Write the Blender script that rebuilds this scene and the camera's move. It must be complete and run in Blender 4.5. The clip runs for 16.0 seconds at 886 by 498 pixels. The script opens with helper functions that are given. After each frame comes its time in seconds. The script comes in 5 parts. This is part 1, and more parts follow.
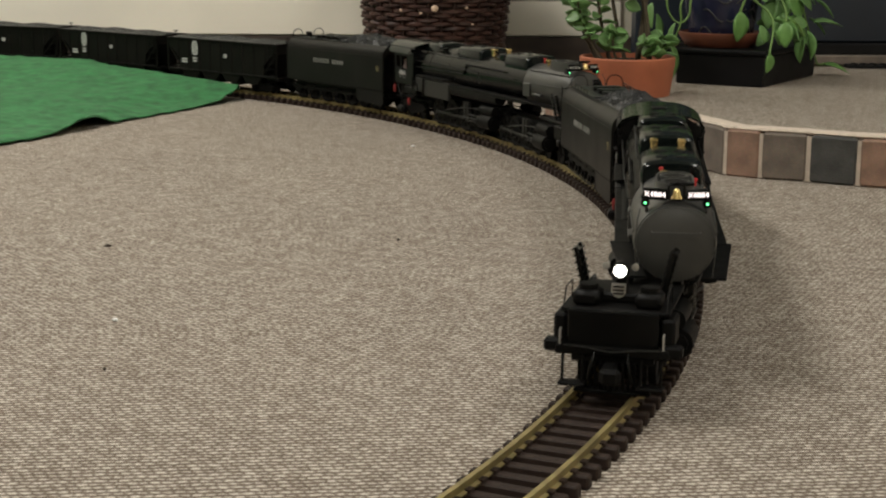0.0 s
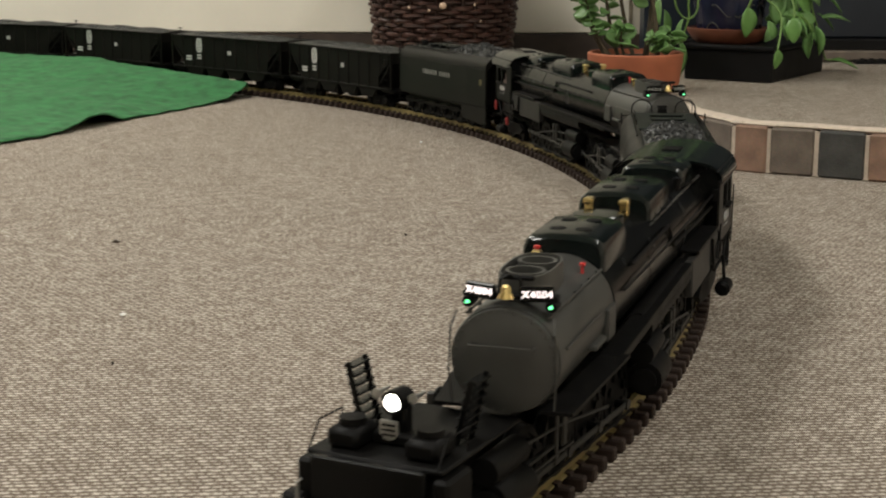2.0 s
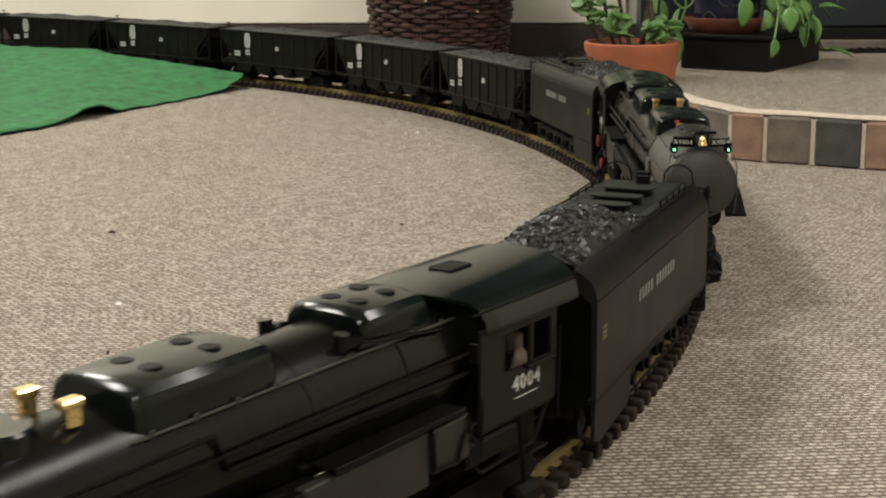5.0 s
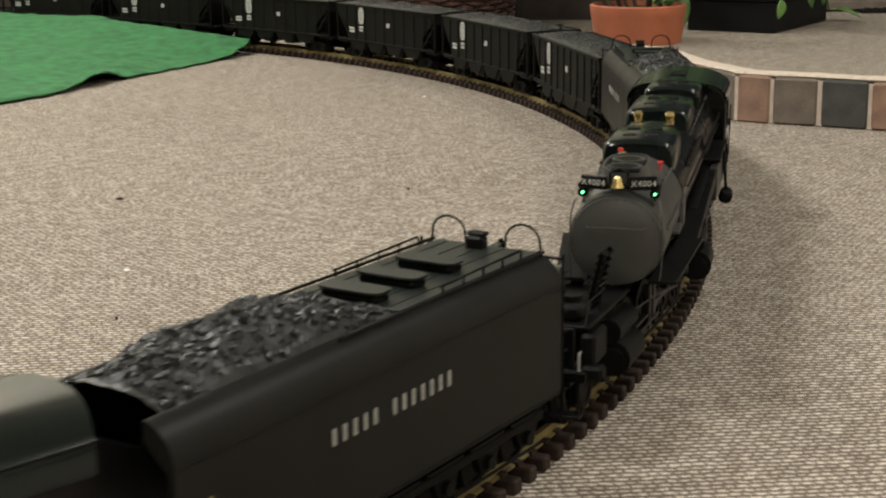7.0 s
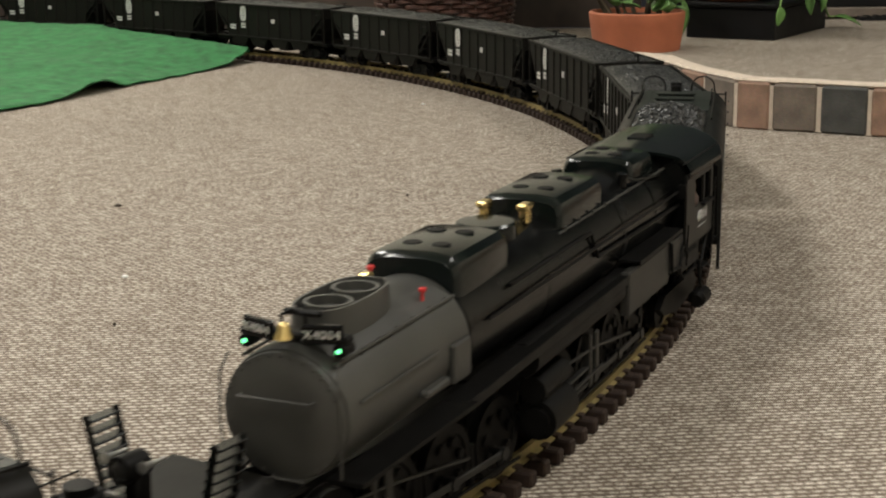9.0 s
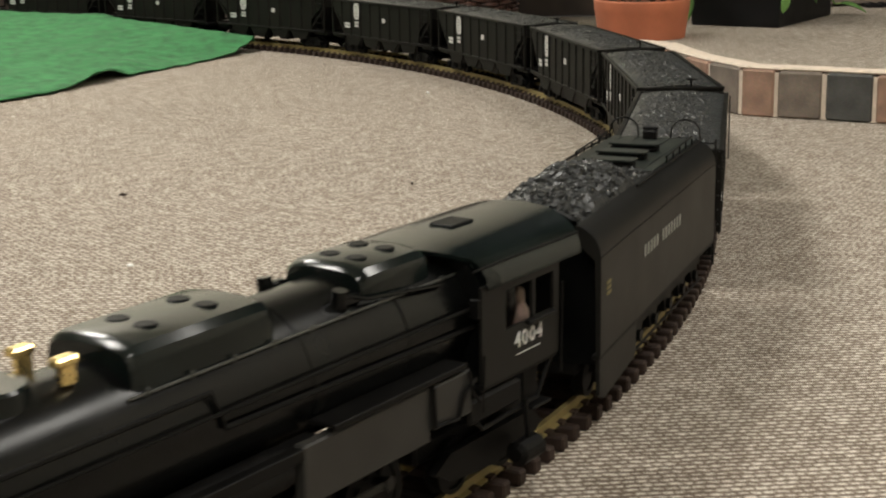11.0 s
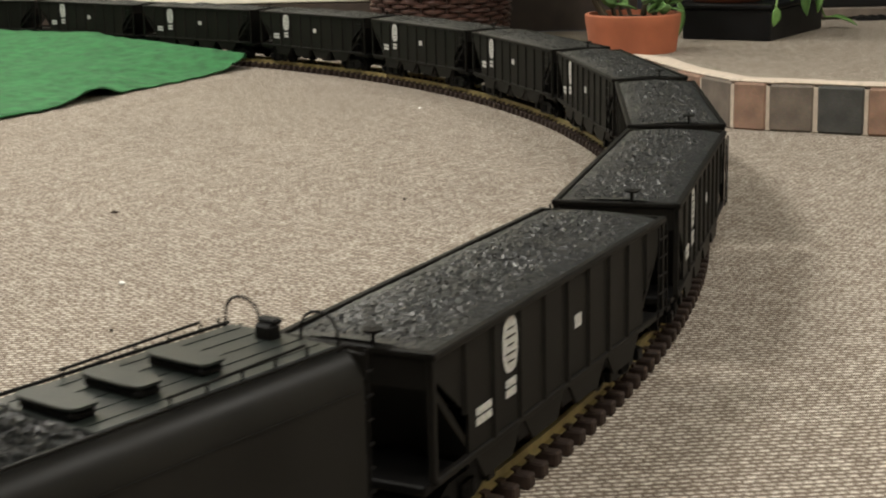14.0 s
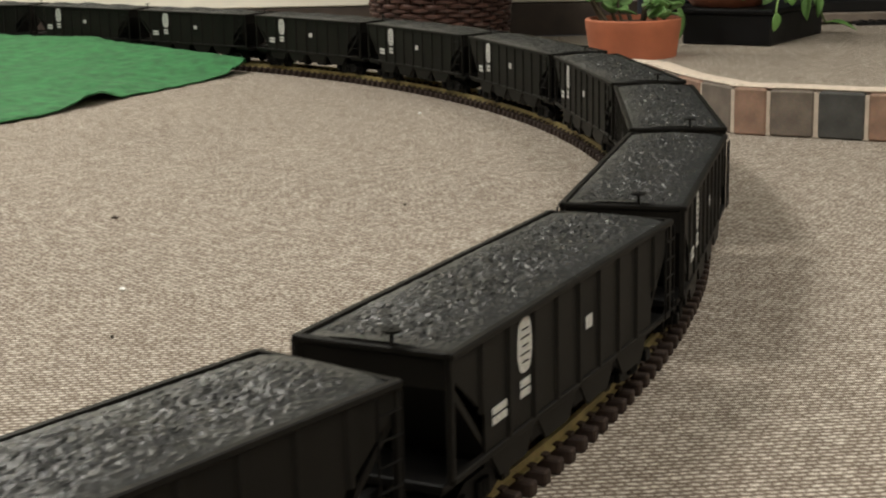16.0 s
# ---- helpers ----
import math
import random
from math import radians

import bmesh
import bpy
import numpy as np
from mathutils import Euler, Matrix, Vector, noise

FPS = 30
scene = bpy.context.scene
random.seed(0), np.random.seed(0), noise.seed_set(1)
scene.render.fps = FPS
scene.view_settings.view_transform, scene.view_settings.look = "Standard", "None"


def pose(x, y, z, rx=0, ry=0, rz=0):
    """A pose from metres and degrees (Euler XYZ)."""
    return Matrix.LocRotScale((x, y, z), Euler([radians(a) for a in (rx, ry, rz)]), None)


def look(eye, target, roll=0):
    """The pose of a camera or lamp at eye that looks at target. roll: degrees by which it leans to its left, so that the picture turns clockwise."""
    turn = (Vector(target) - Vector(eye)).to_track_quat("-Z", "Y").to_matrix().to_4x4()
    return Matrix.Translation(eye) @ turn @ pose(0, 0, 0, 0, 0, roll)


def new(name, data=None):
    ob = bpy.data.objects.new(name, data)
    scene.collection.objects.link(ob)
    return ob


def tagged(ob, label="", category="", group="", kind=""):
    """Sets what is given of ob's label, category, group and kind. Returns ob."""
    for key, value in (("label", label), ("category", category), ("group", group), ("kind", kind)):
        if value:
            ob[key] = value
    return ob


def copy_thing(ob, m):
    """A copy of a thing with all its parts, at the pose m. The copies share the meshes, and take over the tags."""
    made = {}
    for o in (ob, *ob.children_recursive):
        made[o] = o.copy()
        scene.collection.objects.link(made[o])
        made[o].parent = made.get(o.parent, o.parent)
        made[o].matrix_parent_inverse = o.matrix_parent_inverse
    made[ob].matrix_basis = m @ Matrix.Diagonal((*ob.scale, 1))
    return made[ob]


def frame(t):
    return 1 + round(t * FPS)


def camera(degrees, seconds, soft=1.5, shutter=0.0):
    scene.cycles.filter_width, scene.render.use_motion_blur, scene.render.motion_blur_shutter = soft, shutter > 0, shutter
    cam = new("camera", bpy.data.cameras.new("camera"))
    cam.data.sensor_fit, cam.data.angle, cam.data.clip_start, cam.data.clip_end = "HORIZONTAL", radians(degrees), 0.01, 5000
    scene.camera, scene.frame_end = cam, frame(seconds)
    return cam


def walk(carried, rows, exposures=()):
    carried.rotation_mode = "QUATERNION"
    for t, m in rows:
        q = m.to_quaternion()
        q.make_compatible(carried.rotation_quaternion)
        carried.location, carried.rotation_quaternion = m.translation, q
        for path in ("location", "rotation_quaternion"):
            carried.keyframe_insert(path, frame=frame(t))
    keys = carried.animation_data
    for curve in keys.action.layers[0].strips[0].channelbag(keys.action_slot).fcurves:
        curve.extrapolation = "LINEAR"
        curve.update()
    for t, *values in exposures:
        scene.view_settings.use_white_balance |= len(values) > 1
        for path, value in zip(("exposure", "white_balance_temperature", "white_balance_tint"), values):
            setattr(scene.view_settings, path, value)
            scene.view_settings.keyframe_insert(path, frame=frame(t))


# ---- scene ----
cam = camera(32.45, 16.0, soft=2.1, shutter=0.5)
walk(cam, [
    (0, pose(-0.0027, -0.0009, 0.3658, 78.157, 0, -0.117) @ pose(0, 0, 0, 0, 0, 0.289)),
    (0.5, pose(-0.0003, -0.0040, 0.3676, 78.372, 0, 0.160) @ pose(0, 0, 0, 0, 0, 0.543)),
    (1, pose(-0.0007, -0.0041, 0.3641, 78.527, 0, 0.151) @ pose(0, 0, 0, 0, 0, 0.620)),
    (1.5, pose(-0.0005, -0.0048, 0.3650, 78.362, 0, 0.178) @ pose(0, 0, 0, 0, 0, 0.430)),
    (2, pose(0.0003, -0.0042, 0.3624, 78.101, 0, 0.267) @ pose(0, 0, 0, 0, 0, 0.083)),
    (2.5, pose(0.0005, -0.0052, 0.3617, 77.996, 0, 0.373) @ pose(0, 0, 0, 0, 0, 0.164)),
    (3, pose(0.0004, -0.0039, 0.3618, 78.075, 0, 0.351) @ pose(0, 0, 0, 0, 0, 0.095)),
    (3.5, pose(0.0004, -0.0020, 0.3626, 78.081, 0, 0.238) @ pose(0, 0, 0, 0, 0, 0.355)),
    (4, pose(0.0029, -0.0036, 0.3614, 78.136, 0, 0.196) @ pose(0, 0, 0, 0, 0, 0.221)),
    (6.5, pose(0.0035, -0.0045, 0.3566, 76.719, 0, 0.527) @ pose(0, 0, 0, 0, 0, -0.513)),
    (7, pose(0.0061, -0.0089, 0.3590, 76.482, 0, 0.576) @ pose(0, 0, 0, 0, 0, -0.650)),
    (7.5, pose(0.0033, -0.0052, 0.3576, 76.753, 0, 0.436) @ pose(0, 0, 0, 0, 0, -0.794)),
    (8, pose(0.0043, -0.0043, 0.3565, 77.035, 0, 0.388) @ pose(0, 0, 0, 0, 0, -0.756)),
    (8.5, pose(0.0053, -0.0047, 0.3552, 76.968, 0, 0.490) @ pose(0, 0, 0, 0, 0, -0.700)),
    (11, pose(0.0073, -0.0070, 0.3534, 76.438, 0, 0.774) @ pose(0, 0, 0, 0, 0, -0.930)),
    (11.5, pose(0.0060, -0.0045, 0.3533, 76.546, 0, 0.713) @ pose(0, 0, 0, 0, 0, -1.098)),
    (12, pose(0.0073, -0.0043, 0.3538, 76.611, 0, 0.724) @ pose(0, 0, 0, 0, 0, -0.978)),
    (12.5, pose(0.0082, -0.0057, 0.3532, 76.742, 0, 0.708) @ pose(0, 0, 0, 0, 0, -1.121)),
    (13, pose(0.0109, -0.0060, 0.3538, 76.883, 0, 0.696) @ pose(0, 0, 0, 0, 0, -1.206)),
    (13.5, pose(0.0090, -0.0046, 0.3527, 76.962, 0, 0.501) @ pose(0, 0, 0, 0, 0, -1.185)),
    (14, pose(0.0081, -0.0044, 0.3524, 77.024, 0, 0.510) @ pose(0, 0, 0, 0, 0, -1.281)),
    (14.5, pose(0.0089, -0.0040, 0.3525, 77.069, 0, 0.540) @ pose(0, 0, 0, 0, 0, -1.217)),
    (15, pose(0.0098, -0.0033, 0.3523, 77.164, 0, 0.518) @ pose(0, 0, 0, 0, 0, -1.281)),
    (15.5, pose(0.0088, -0.0016, 0.3510, 77.219, 0, 0.482) @ pose(0, 0, 0, 0, 0, -1.270)),
    (16, pose(0.0063, -0.0017, 0.3538, 77.171, 0, 0.469) @ pose(0, 0, 0, 0, 0, -1.255)),
], exposures=[(0, -0.11), (2, -0.02), (3.5, 0.19), (6.5, 0.32), (8.5, 0.20), (11.5, 0.45), (12.5, 0.44), (16, 0.21)])

# ---- world, lamps ----
world = bpy.data.worlds.new("world")
scene.world = world
world.use_nodes = True
world.node_tree.nodes["Background"].inputs[0].default_value = (0.9, 0.95, 1.0, 1)
world.node_tree.nodes["Background"].inputs[1].default_value = 0.05


def area_lamp(name, place, target, sx, sy, watts, colour):
    lamp = bpy.data.lights.new(name, "AREA")
    lamp.shape, lamp.size, lamp.size_y, lamp.energy, lamp.color = "RECTANGLE", sx, sy, watts, colour
    ob = new(name, lamp)
    ob.matrix_world = look(place, target)
    return ob


WARM = (1.0, 0.965, 0.89)
LAMPS = [(-1.4, 1.3, 52), (1.6, 1.5, 27), (-1.6, 3.3, 47), (0.2, -0.9, 34)]
for lx, ly, watts in LAMPS:
    area_lamp("ceiling_lamp_light", (lx, ly, 2.36), (lx, ly + 0.001, 0), 0.55, 1.1, watts, WARM)

# ---- materials ----


def material(name, colour, rough=0.5, metal=0.0, vary=0.25, scale=60.0, bump=0.0, bump_scale=400.0, second=None, coat=0.0, island=0.0, gloss=0.5):
    """A principled material with colour variation at two scales and fine relief, in object metres."""
    m = bpy.data.materials.new(name)
    m.use_nodes = True
    nt = m.node_tree
    b = nt.nodes["Principled BSDF"]
    b.inputs["Metallic"].default_value = metal
    b.inputs["Coat Weight"].default_value = coat
    b.inputs["Specular IOR Level"].default_value = gloss
    tc = nt.nodes.new("ShaderNodeTexCoord")
    big = nt.nodes.new("ShaderNodeTexNoise")
    big.inputs["Scale"].default_value = scale
    big.inputs["Detail"].default_value = 5
    fine = nt.nodes.new("ShaderNodeTexNoise")
    fine.inputs["Scale"].default_value = bump_scale
    fine.inputs["Detail"].default_value = 3
    nt.links.new(tc.outputs["Object"], big.inputs["Vector"])
    nt.links.new(tc.outputs["Object"], fine.inputs["Vector"])
    ramp = nt.nodes.new("ShaderNodeValToRGB")
    lo = [c * (1 - vary) for c in colour]
    hi = list(second) if second else [min(1, c * (1 + vary)) for c in colour]
    ramp.color_ramp.elements[0].position, ramp.color_ramp.elements[1].position = 0.3, 0.7
    ramp.color_ramp.elements[0].color, ramp.color_ramp.elements[1].color = (*lo, 1), (*hi, 1)
    nt.links.new(big.outputs["Fac"], ramp.inputs["Fac"])
    mix = nt.nodes.new("ShaderNodeMix")
    mix.data_type, mix.blend_type = "RGBA", "MULTIPLY"
    mix.inputs["Factor"].default_value = min(1.0, vary)
    nt.links.new(ramp.outputs["Color"], mix.inputs["A"])
    nt.links.new(fine.outputs["Color"], mix.inputs["B"])
    last = mix.outputs["Result"]
    if island:
        geo = nt.nodes.new("ShaderNodeNewGeometry")
        hsv = nt.nodes.new("ShaderNodeHueSaturation")
        mr = nt.nodes.new("ShaderNodeMapRange")
        mr.inputs["To Min"].default_value, mr.inputs["To Max"].default_value = 1 - island, 1 + island
        nt.links.new(geo.outputs["Random Per Island"], mr.inputs["Value"])
        nt.links.new(mr.outputs["Result"], hsv.inputs["Value"])
        nt.links.new(last, hsv.inputs["Color"])
        last = hsv.outputs["Color"]
    nt.links.new(last, b.inputs["Base Color"])
    rr = nt.nodes.new("ShaderNodeMapRange")
    rr.inputs["To Min"].default_value, rr.inputs["To Max"].default_value = max(0.02, rough - min(0.1, 0.4 * rough)), min(1, rough + min(0.1, 0.4 * rough))
    nt.links.new(big.outputs["Fac"], rr.inputs["Value"])
    nt.links.new(rr.outputs["Result"], b.inputs["Roughness"])
    if bump:
        bp = nt.nodes.new("ShaderNodeBump")
        bp.inputs["Strength"].default_value = bump
        bp.inputs["Distance"].default_value = 0.5 / bump_scale
        nt.links.new(fine.outputs["Fac"], bp.inputs["Height"])
        nt.links.new(bp.outputs["Normal"], b.inputs["Normal"])
    return m


def glow(name, colour, strength):
    m = bpy.data.materials.new(name)
    m.use_nodes = True
    b = m.node_tree.nodes["Principled BSDF"]
    b.inputs["Base Color"].default_value = (*colour, 1)
    b.inputs["Emission Color"].default_value = (*colour, 1)
    b.inputs["Emission Strength"].default_value = strength
    return m


def carpet_material():
    """Looped pile in staggered rows: each loop a raised pale cell with darker gaps, flecked in beige and brown."""
    m = bpy.data.materials.new("looped_carpet")
    m.use_nodes = True
    nt = m.node_tree
    N, K = nt.nodes.new, nt.links.new
    b = nt.nodes["Principled BSDF"]
    b.inputs["Roughness"].default_value = 0.95
    b.inputs["Specular IOR Level"].default_value = 0.1

    def calc(op, x, y=None, z=None):
        n = N("ShaderNodeMath")
        n.operation = op
        for i, v in enumerate((x, y, z)):
            if v is None:
                continue
            if isinstance(v, (int, float)):
                n.inputs[i].default_value = v
            else:
                K(v, n.inputs[i])
        return n.outputs[0]

    tc = N("ShaderNodeTexCoord")
    warp = N("ShaderNodeTexNoise")
    warp.inputs["Scale"].default_value = 95
    warp.inputs["Detail"].default_value = 3
    K(tc.outputs["Object"], warp.inputs["Vector"])
    vm = N("ShaderNodeVectorMath")
    vm.operation = "MULTIPLY_ADD"
    vm.inputs[1].default_value = (0.0085, 0.0042, 0)
    K(warp.outputs["Color"], vm.inputs[0])
    K(tc.outputs["Object"], vm.inputs[2])
    mp = N("ShaderNodeMapping")
    mp.inputs["Rotation"].default_value = (0, 0, radians(-7))
    mp.inputs["Scale"].default_value = (122, 158, 1)
    K(vm.outputs["Vector"], mp.inputs["Vector"])
    sx = N("ShaderNodeSeparateXYZ")
    K(mp.outputs["Vector"], sx.inputs[0])
    row = calc("FLOOR", sx.outputs["Y"])
    jog = N("ShaderNodeTexWhiteNoise")
    jog.noise_dimensions = "1D"
    K(row, jog.inputs["W"])
    along = calc("ADD", calc("ADD", sx.outputs["X"], calc("MULTIPLY", row, 0.43)), calc("MULTIPLY", jog.outputs["Value"], 0.35))
    u = calc("ABSOLUTE", calc("SUBTRACT", calc("FRACT", along), 0.5))
    v = calc("ABSOLUTE", calc("SUBTRACT", calc("FRACT", sx.outputs["Y"]), 0.5))
    # a rounded dash of pale yarn in each cell
    du = calc("MULTIPLY", calc("MAXIMUM", calc("SUBTRACT", u, 0.16), 0.0), 3.3)
    dv = calc("MULTIPLY", v, 3.3)
    dist = calc("SQRT", calc("ADD", calc("MULTIPLY", du, du), calc("MULTIPLY", dv, dv)))
    cell = N("ShaderNodeTexWhiteNoise")
    cell.noise_dimensions = "2D"
    cxy = N("ShaderNodeCombineXYZ")
    K(calc("FLOOR", along), cxy.inputs[0])
    K(row, cxy.inputs[1])
    K(cxy.outputs[0], cell.inputs["Vector"])
    fleck = N("ShaderNodeTexNoise")
    fleck.inputs["Scale"].default_value = 640
    fleck.inputs["Detail"].default_value = 2
    K(tc.outputs["Object"], fleck.inputs["Vector"])
    h = calc("SUBTRACT", 1.0, calc("MULTIPLY", dist, 0.74))
    h = calc("ADD", h, calc("MULTIPLY", calc("SUBTRACT", cell.outputs["Value"], 0.5), 0.42))
    h = calc("ADD", h, calc("MULTIPLY", calc("SUBTRACT", fleck.outputs["Fac"], 0.5), 1.55))
    ramp = N("ShaderNodeValToRGB")
    e = ramp.color_ramp.elements
    e[0].position, e[0].color = 0.0, (0.165, 0.130, 0.103, 1)
    e[1].position, e[1].color = 1.0, (0.74, 0.685, 0.60, 1)
    k = e.new(0.28)
    k.color = (0.328, 0.284, 0.235, 1)
    k = e.new(0.62)
    k.color = (0.432, 0.380, 0.319, 1)
    K(h, ramp.inputs["Fac"])
    wear = N("ShaderNodeTexNoise")
    wear.inputs["Scale"].default_value = 3.0
    wear.inputs["Detail"].default_value = 5
    K(tc.outputs["Object"], wear.inputs["Vector"])
    wr = N("ShaderNodeMapRange")
    wr.inputs["To Min"].default_value, wr.inputs["To Max"].default_value = 0.92, 1.08
    K(wear.outputs["Fac"], wr.inputs["Value"])
    mul = N("ShaderNodeMix")
    mul.data_type, mul.blend_type = "RGBA", "MULTIPLY"
    mul.inputs["Factor"].default_value = 1.0
    K(ramp.outputs["Color"], mul.inputs["A"])
    K(wr.outputs["Result"], mul.inputs["B"])
    K(mul.outputs["Result"], b.inputs["Base Color"])
    bp = N("ShaderNodeBump")
    bp.inputs["Strength"].default_value = 0.7
    bp.inputs["Distance"].default_value = 0.003
    K(h, bp.inputs["Height"])
    K(bp.outputs["Normal"], b.inputs["Normal"])
    return m


CARPET = carpet_material()
BLACK = material("satin_black_paint", (0.0030, 0.0032, 0.0031), 0.24, vary=0.4, scale=30, bump=0.03, bump_scale=260, gloss=0.17)
ROOF_BLACK = material("green_black_roof_paint", (0.005, 0.0078, 0.0072), 0.16, vary=0.3, scale=25, bump=0.02, bump_scale=700, gloss=0.28)
DULL_BLACK = material("dull_black_metal", (0.0038, 0.0036, 0.0034), 0.5, vary=0.4, scale=50, bump=0.15, bump_scale=700, gloss=0.12)
# A darker grey than the smokebox's, for the firebox side panels.
DARK_GREY = material("sooty_grey_paint", (0.024, 0.023, 0.021), 0.5, vary=0.25, scale=40, bump=0.1, bump_scale=700, gloss=0.3)
GREY = material("graphite_grey_paint", (0.043, 0.043, 0.039), 0.45, vary=0.28, scale=26, bump=0.08, bump_scale=700)
TENDER_BLACK = material("tender_side_black", (0.0100, 0.0097, 0.0087), 0.40, vary=0.25, scale=18, bump=0.04, bump_scale=800, gloss=0.12)
HOPPER_BLACK = material("hopper_black_plastic", (0.0072, 0.0066, 0.0056), 0.52, vary=0.25, scale=22, bump=0.08, bump_scale=600, gloss=0.11)
TANK_DECK = material("grey_green_deck_paint", (0.0125, 0.0160, 0.0140), 0.42, vary=0.3, scale=30, bump=0.1, bump_scale=500, gloss=0.25)
COAL = material("coal", (0.0165, 0.0178, 0.0178), 0.41, vary=0.4, scale=160, bump=0.3, bump_scale=500, island=0.22, gloss=0.42)
BRASS_RAIL = material("brass_rail", (0.33, 0.265, 0.115), 0.45, metal=0.45, vary=0.35, scale=45, bump=0.1)
TIE = material("brown_plastic_tie", (0.031, 0.0195, 0.0150), 0.65, vary=0.35, scale=120, bump=0.35, bump_scale=500, island=0.15, gloss=0.22)
GOLD = material("polished_brass", (0.74, 0.57, 0.25), 0.26, metal=1.0, vary=0.1)
SILVER = material("bright_nickel", (0.42, 0.42, 0.40), 0.35, metal=0.8, vary=0.2)
STEEL = material("rod_steel", (0.028, 0.028, 0.026), 0.42, metal=0.6, vary=0.3)
WHITE_PRINT = material("white_lettering", (0.52, 0.52, 0.50), 0.6, vary=0.35, scale=420)
CREAM_PRINT = material("cream_lettering", (0.29, 0.29, 0.265), 0.6, vary=0.2, scale=300)
YELLOW_PRINT = material("yellow_print", (0.17, 0.145, 0.062), 0.6, vary=0.12)
DARK_RED = material("dull_red_paint", (0.24, 0.018, 0.018), 0.5, vary=0.2)
RED = material("red_paint", (0.5, 0.03, 0.03), 0.4, vary=0.2)
GREEN_CLOTH = material("green_felt_cloth", (0.031, 0.165, 0.052), 0.95, vary=0.38, scale=36, bump=0.9, bump_scale=260)
TERRACOTTA = material("terracotta", (0.40, 0.125, 0.06), 0.8, vary=0.2, scale=14, bump=0.1, bump_scale=300)
SAUCER = material("dark_terracotta", (0.20, 0.065, 0.035), 0.55, vary=0.25, scale=14)
SOIL = material("potting_soil", (0.035, 0.024, 0.017), 0.95, vary=0.5, scale=150, bump=0.8, bump_scale=200)
LEAF = material("succulent_leaf", (0.165, 0.325, 0.10), 0.4, vary=0.25, scale=30, island=0.25)
LEAF_PALE = material("pale_vine_leaf", (0.17, 0.36, 0.09), 0.4, vary=0.25, scale=20, island=0.3)
STEM = material("plant_stem", (0.075, 0.055, 0.03), 0.7, vary=0.3, scale=90)
VINE = material("green_vine", (0.16, 0.28, 0.07), 0.5, vary=0.2)
WICKER = material("dark_wicker", (0.055, 0.024, 0.017), 0.5, vary=0.5, scale=40, bump=0.3, bump_scale=400, island=0.5)
WALL_WHITE = material("cream_wall_paint", (0.84, 0.80, 0.69), 0.7, vary=0.05, scale=4, bump=0.05, bump_scale=150)
CEILING = material("ceiling_paint", (0.52, 0.50, 0.46), 0.9, vary=0.05, scale=4)
BASEBOARD = material("dark_brown_baseboard", (0.055, 0.038, 0.028), 0.6, vary=0.25, scale=20)
NAVY = material("dark_navy_cabinet", (0.010, 0.016, 0.027), 0.35, vary=0.2, scale=6)
POT_BLUE = material("dark_glazed_pot", (0.02, 0.022, 0.05), 0.18, vary=0.3, scale=20)
BLACK_STAND = material("black_stand", (0.005, 0.005, 0.0055), 0.5, vary=0.3, scale=20, gloss=0.2)
MORTAR = material("pale_mortar", (0.60, 0.51, 0.42), 0.9, vary=0.15, scale=80, bump=0.4, bump_scale=300)


BRICK_RED = material("red_brown_brick", (0.29, 0.180, 0.128), 0.85, vary=0.25, scale=35, bump=0.4, bump_scale=280)
BRICK_BROWN = material("brown_grey_brick", (0.170, 0.138, 0.112), 0.85, vary=0.25, scale=35, bump=0.4, bump_scale=280)
BRICK_DARK = material("charcoal_brick", (0.066, 0.066, 0.061), 0.85, vary=0.3, scale=35, bump=0.4, bump_scale=280)

HEADLIGHT = glow("headlight_lens", (1.0, 0.96, 0.86), 9.0)
FIGURE_GLOW = glow("lit_figure", (1.0, 0.88, 0.86), 2.2)
GREEN_GLOW = glow("green_marker_lens", (0.16, 1.0, 0.36), 2.4)
BLOB = material("pale_wooden_bead", (0.62, 0.45, 0.32), 0.35, vary=0.1)
FIGURINE = material("dull_painted_figurine", (0.16, 0.11, 0.09), 0.6, vary=0.3, scale=200)
PAPER = material("white_paper", (0.88, 0.88, 0.86), 0.8, vary=0.03)

# ---- mesh helpers ----


def part(name, bm, mat, parent=None, label="", smooth=0.0):
    """Links a bmesh as one mesh object, under parent if there is one."""
    me = bpy.data.meshes.new(name)
    bm.normal_update()
    if smooth:
        lim = math.cos(radians(smooth))
        for f in bm.faces:
            f.smooth = True
        for e in bm.edges:
            if len(e.link_faces) == 2:
                e.smooth = e.link_faces[0].normal.dot(e.link_faces[1].normal) > lim
    bm.to_mesh(me)
    bm.free()
    me.materials.append(mat)
    ob = new(name, me)
    if parent:
        ob.parent = parent
    if label:
        ob["label"] = label
    return ob


def shared(name, data, parent, m):
    ob = new(name, data)
    ob.parent = parent
    ob.matrix_basis = m
    return ob


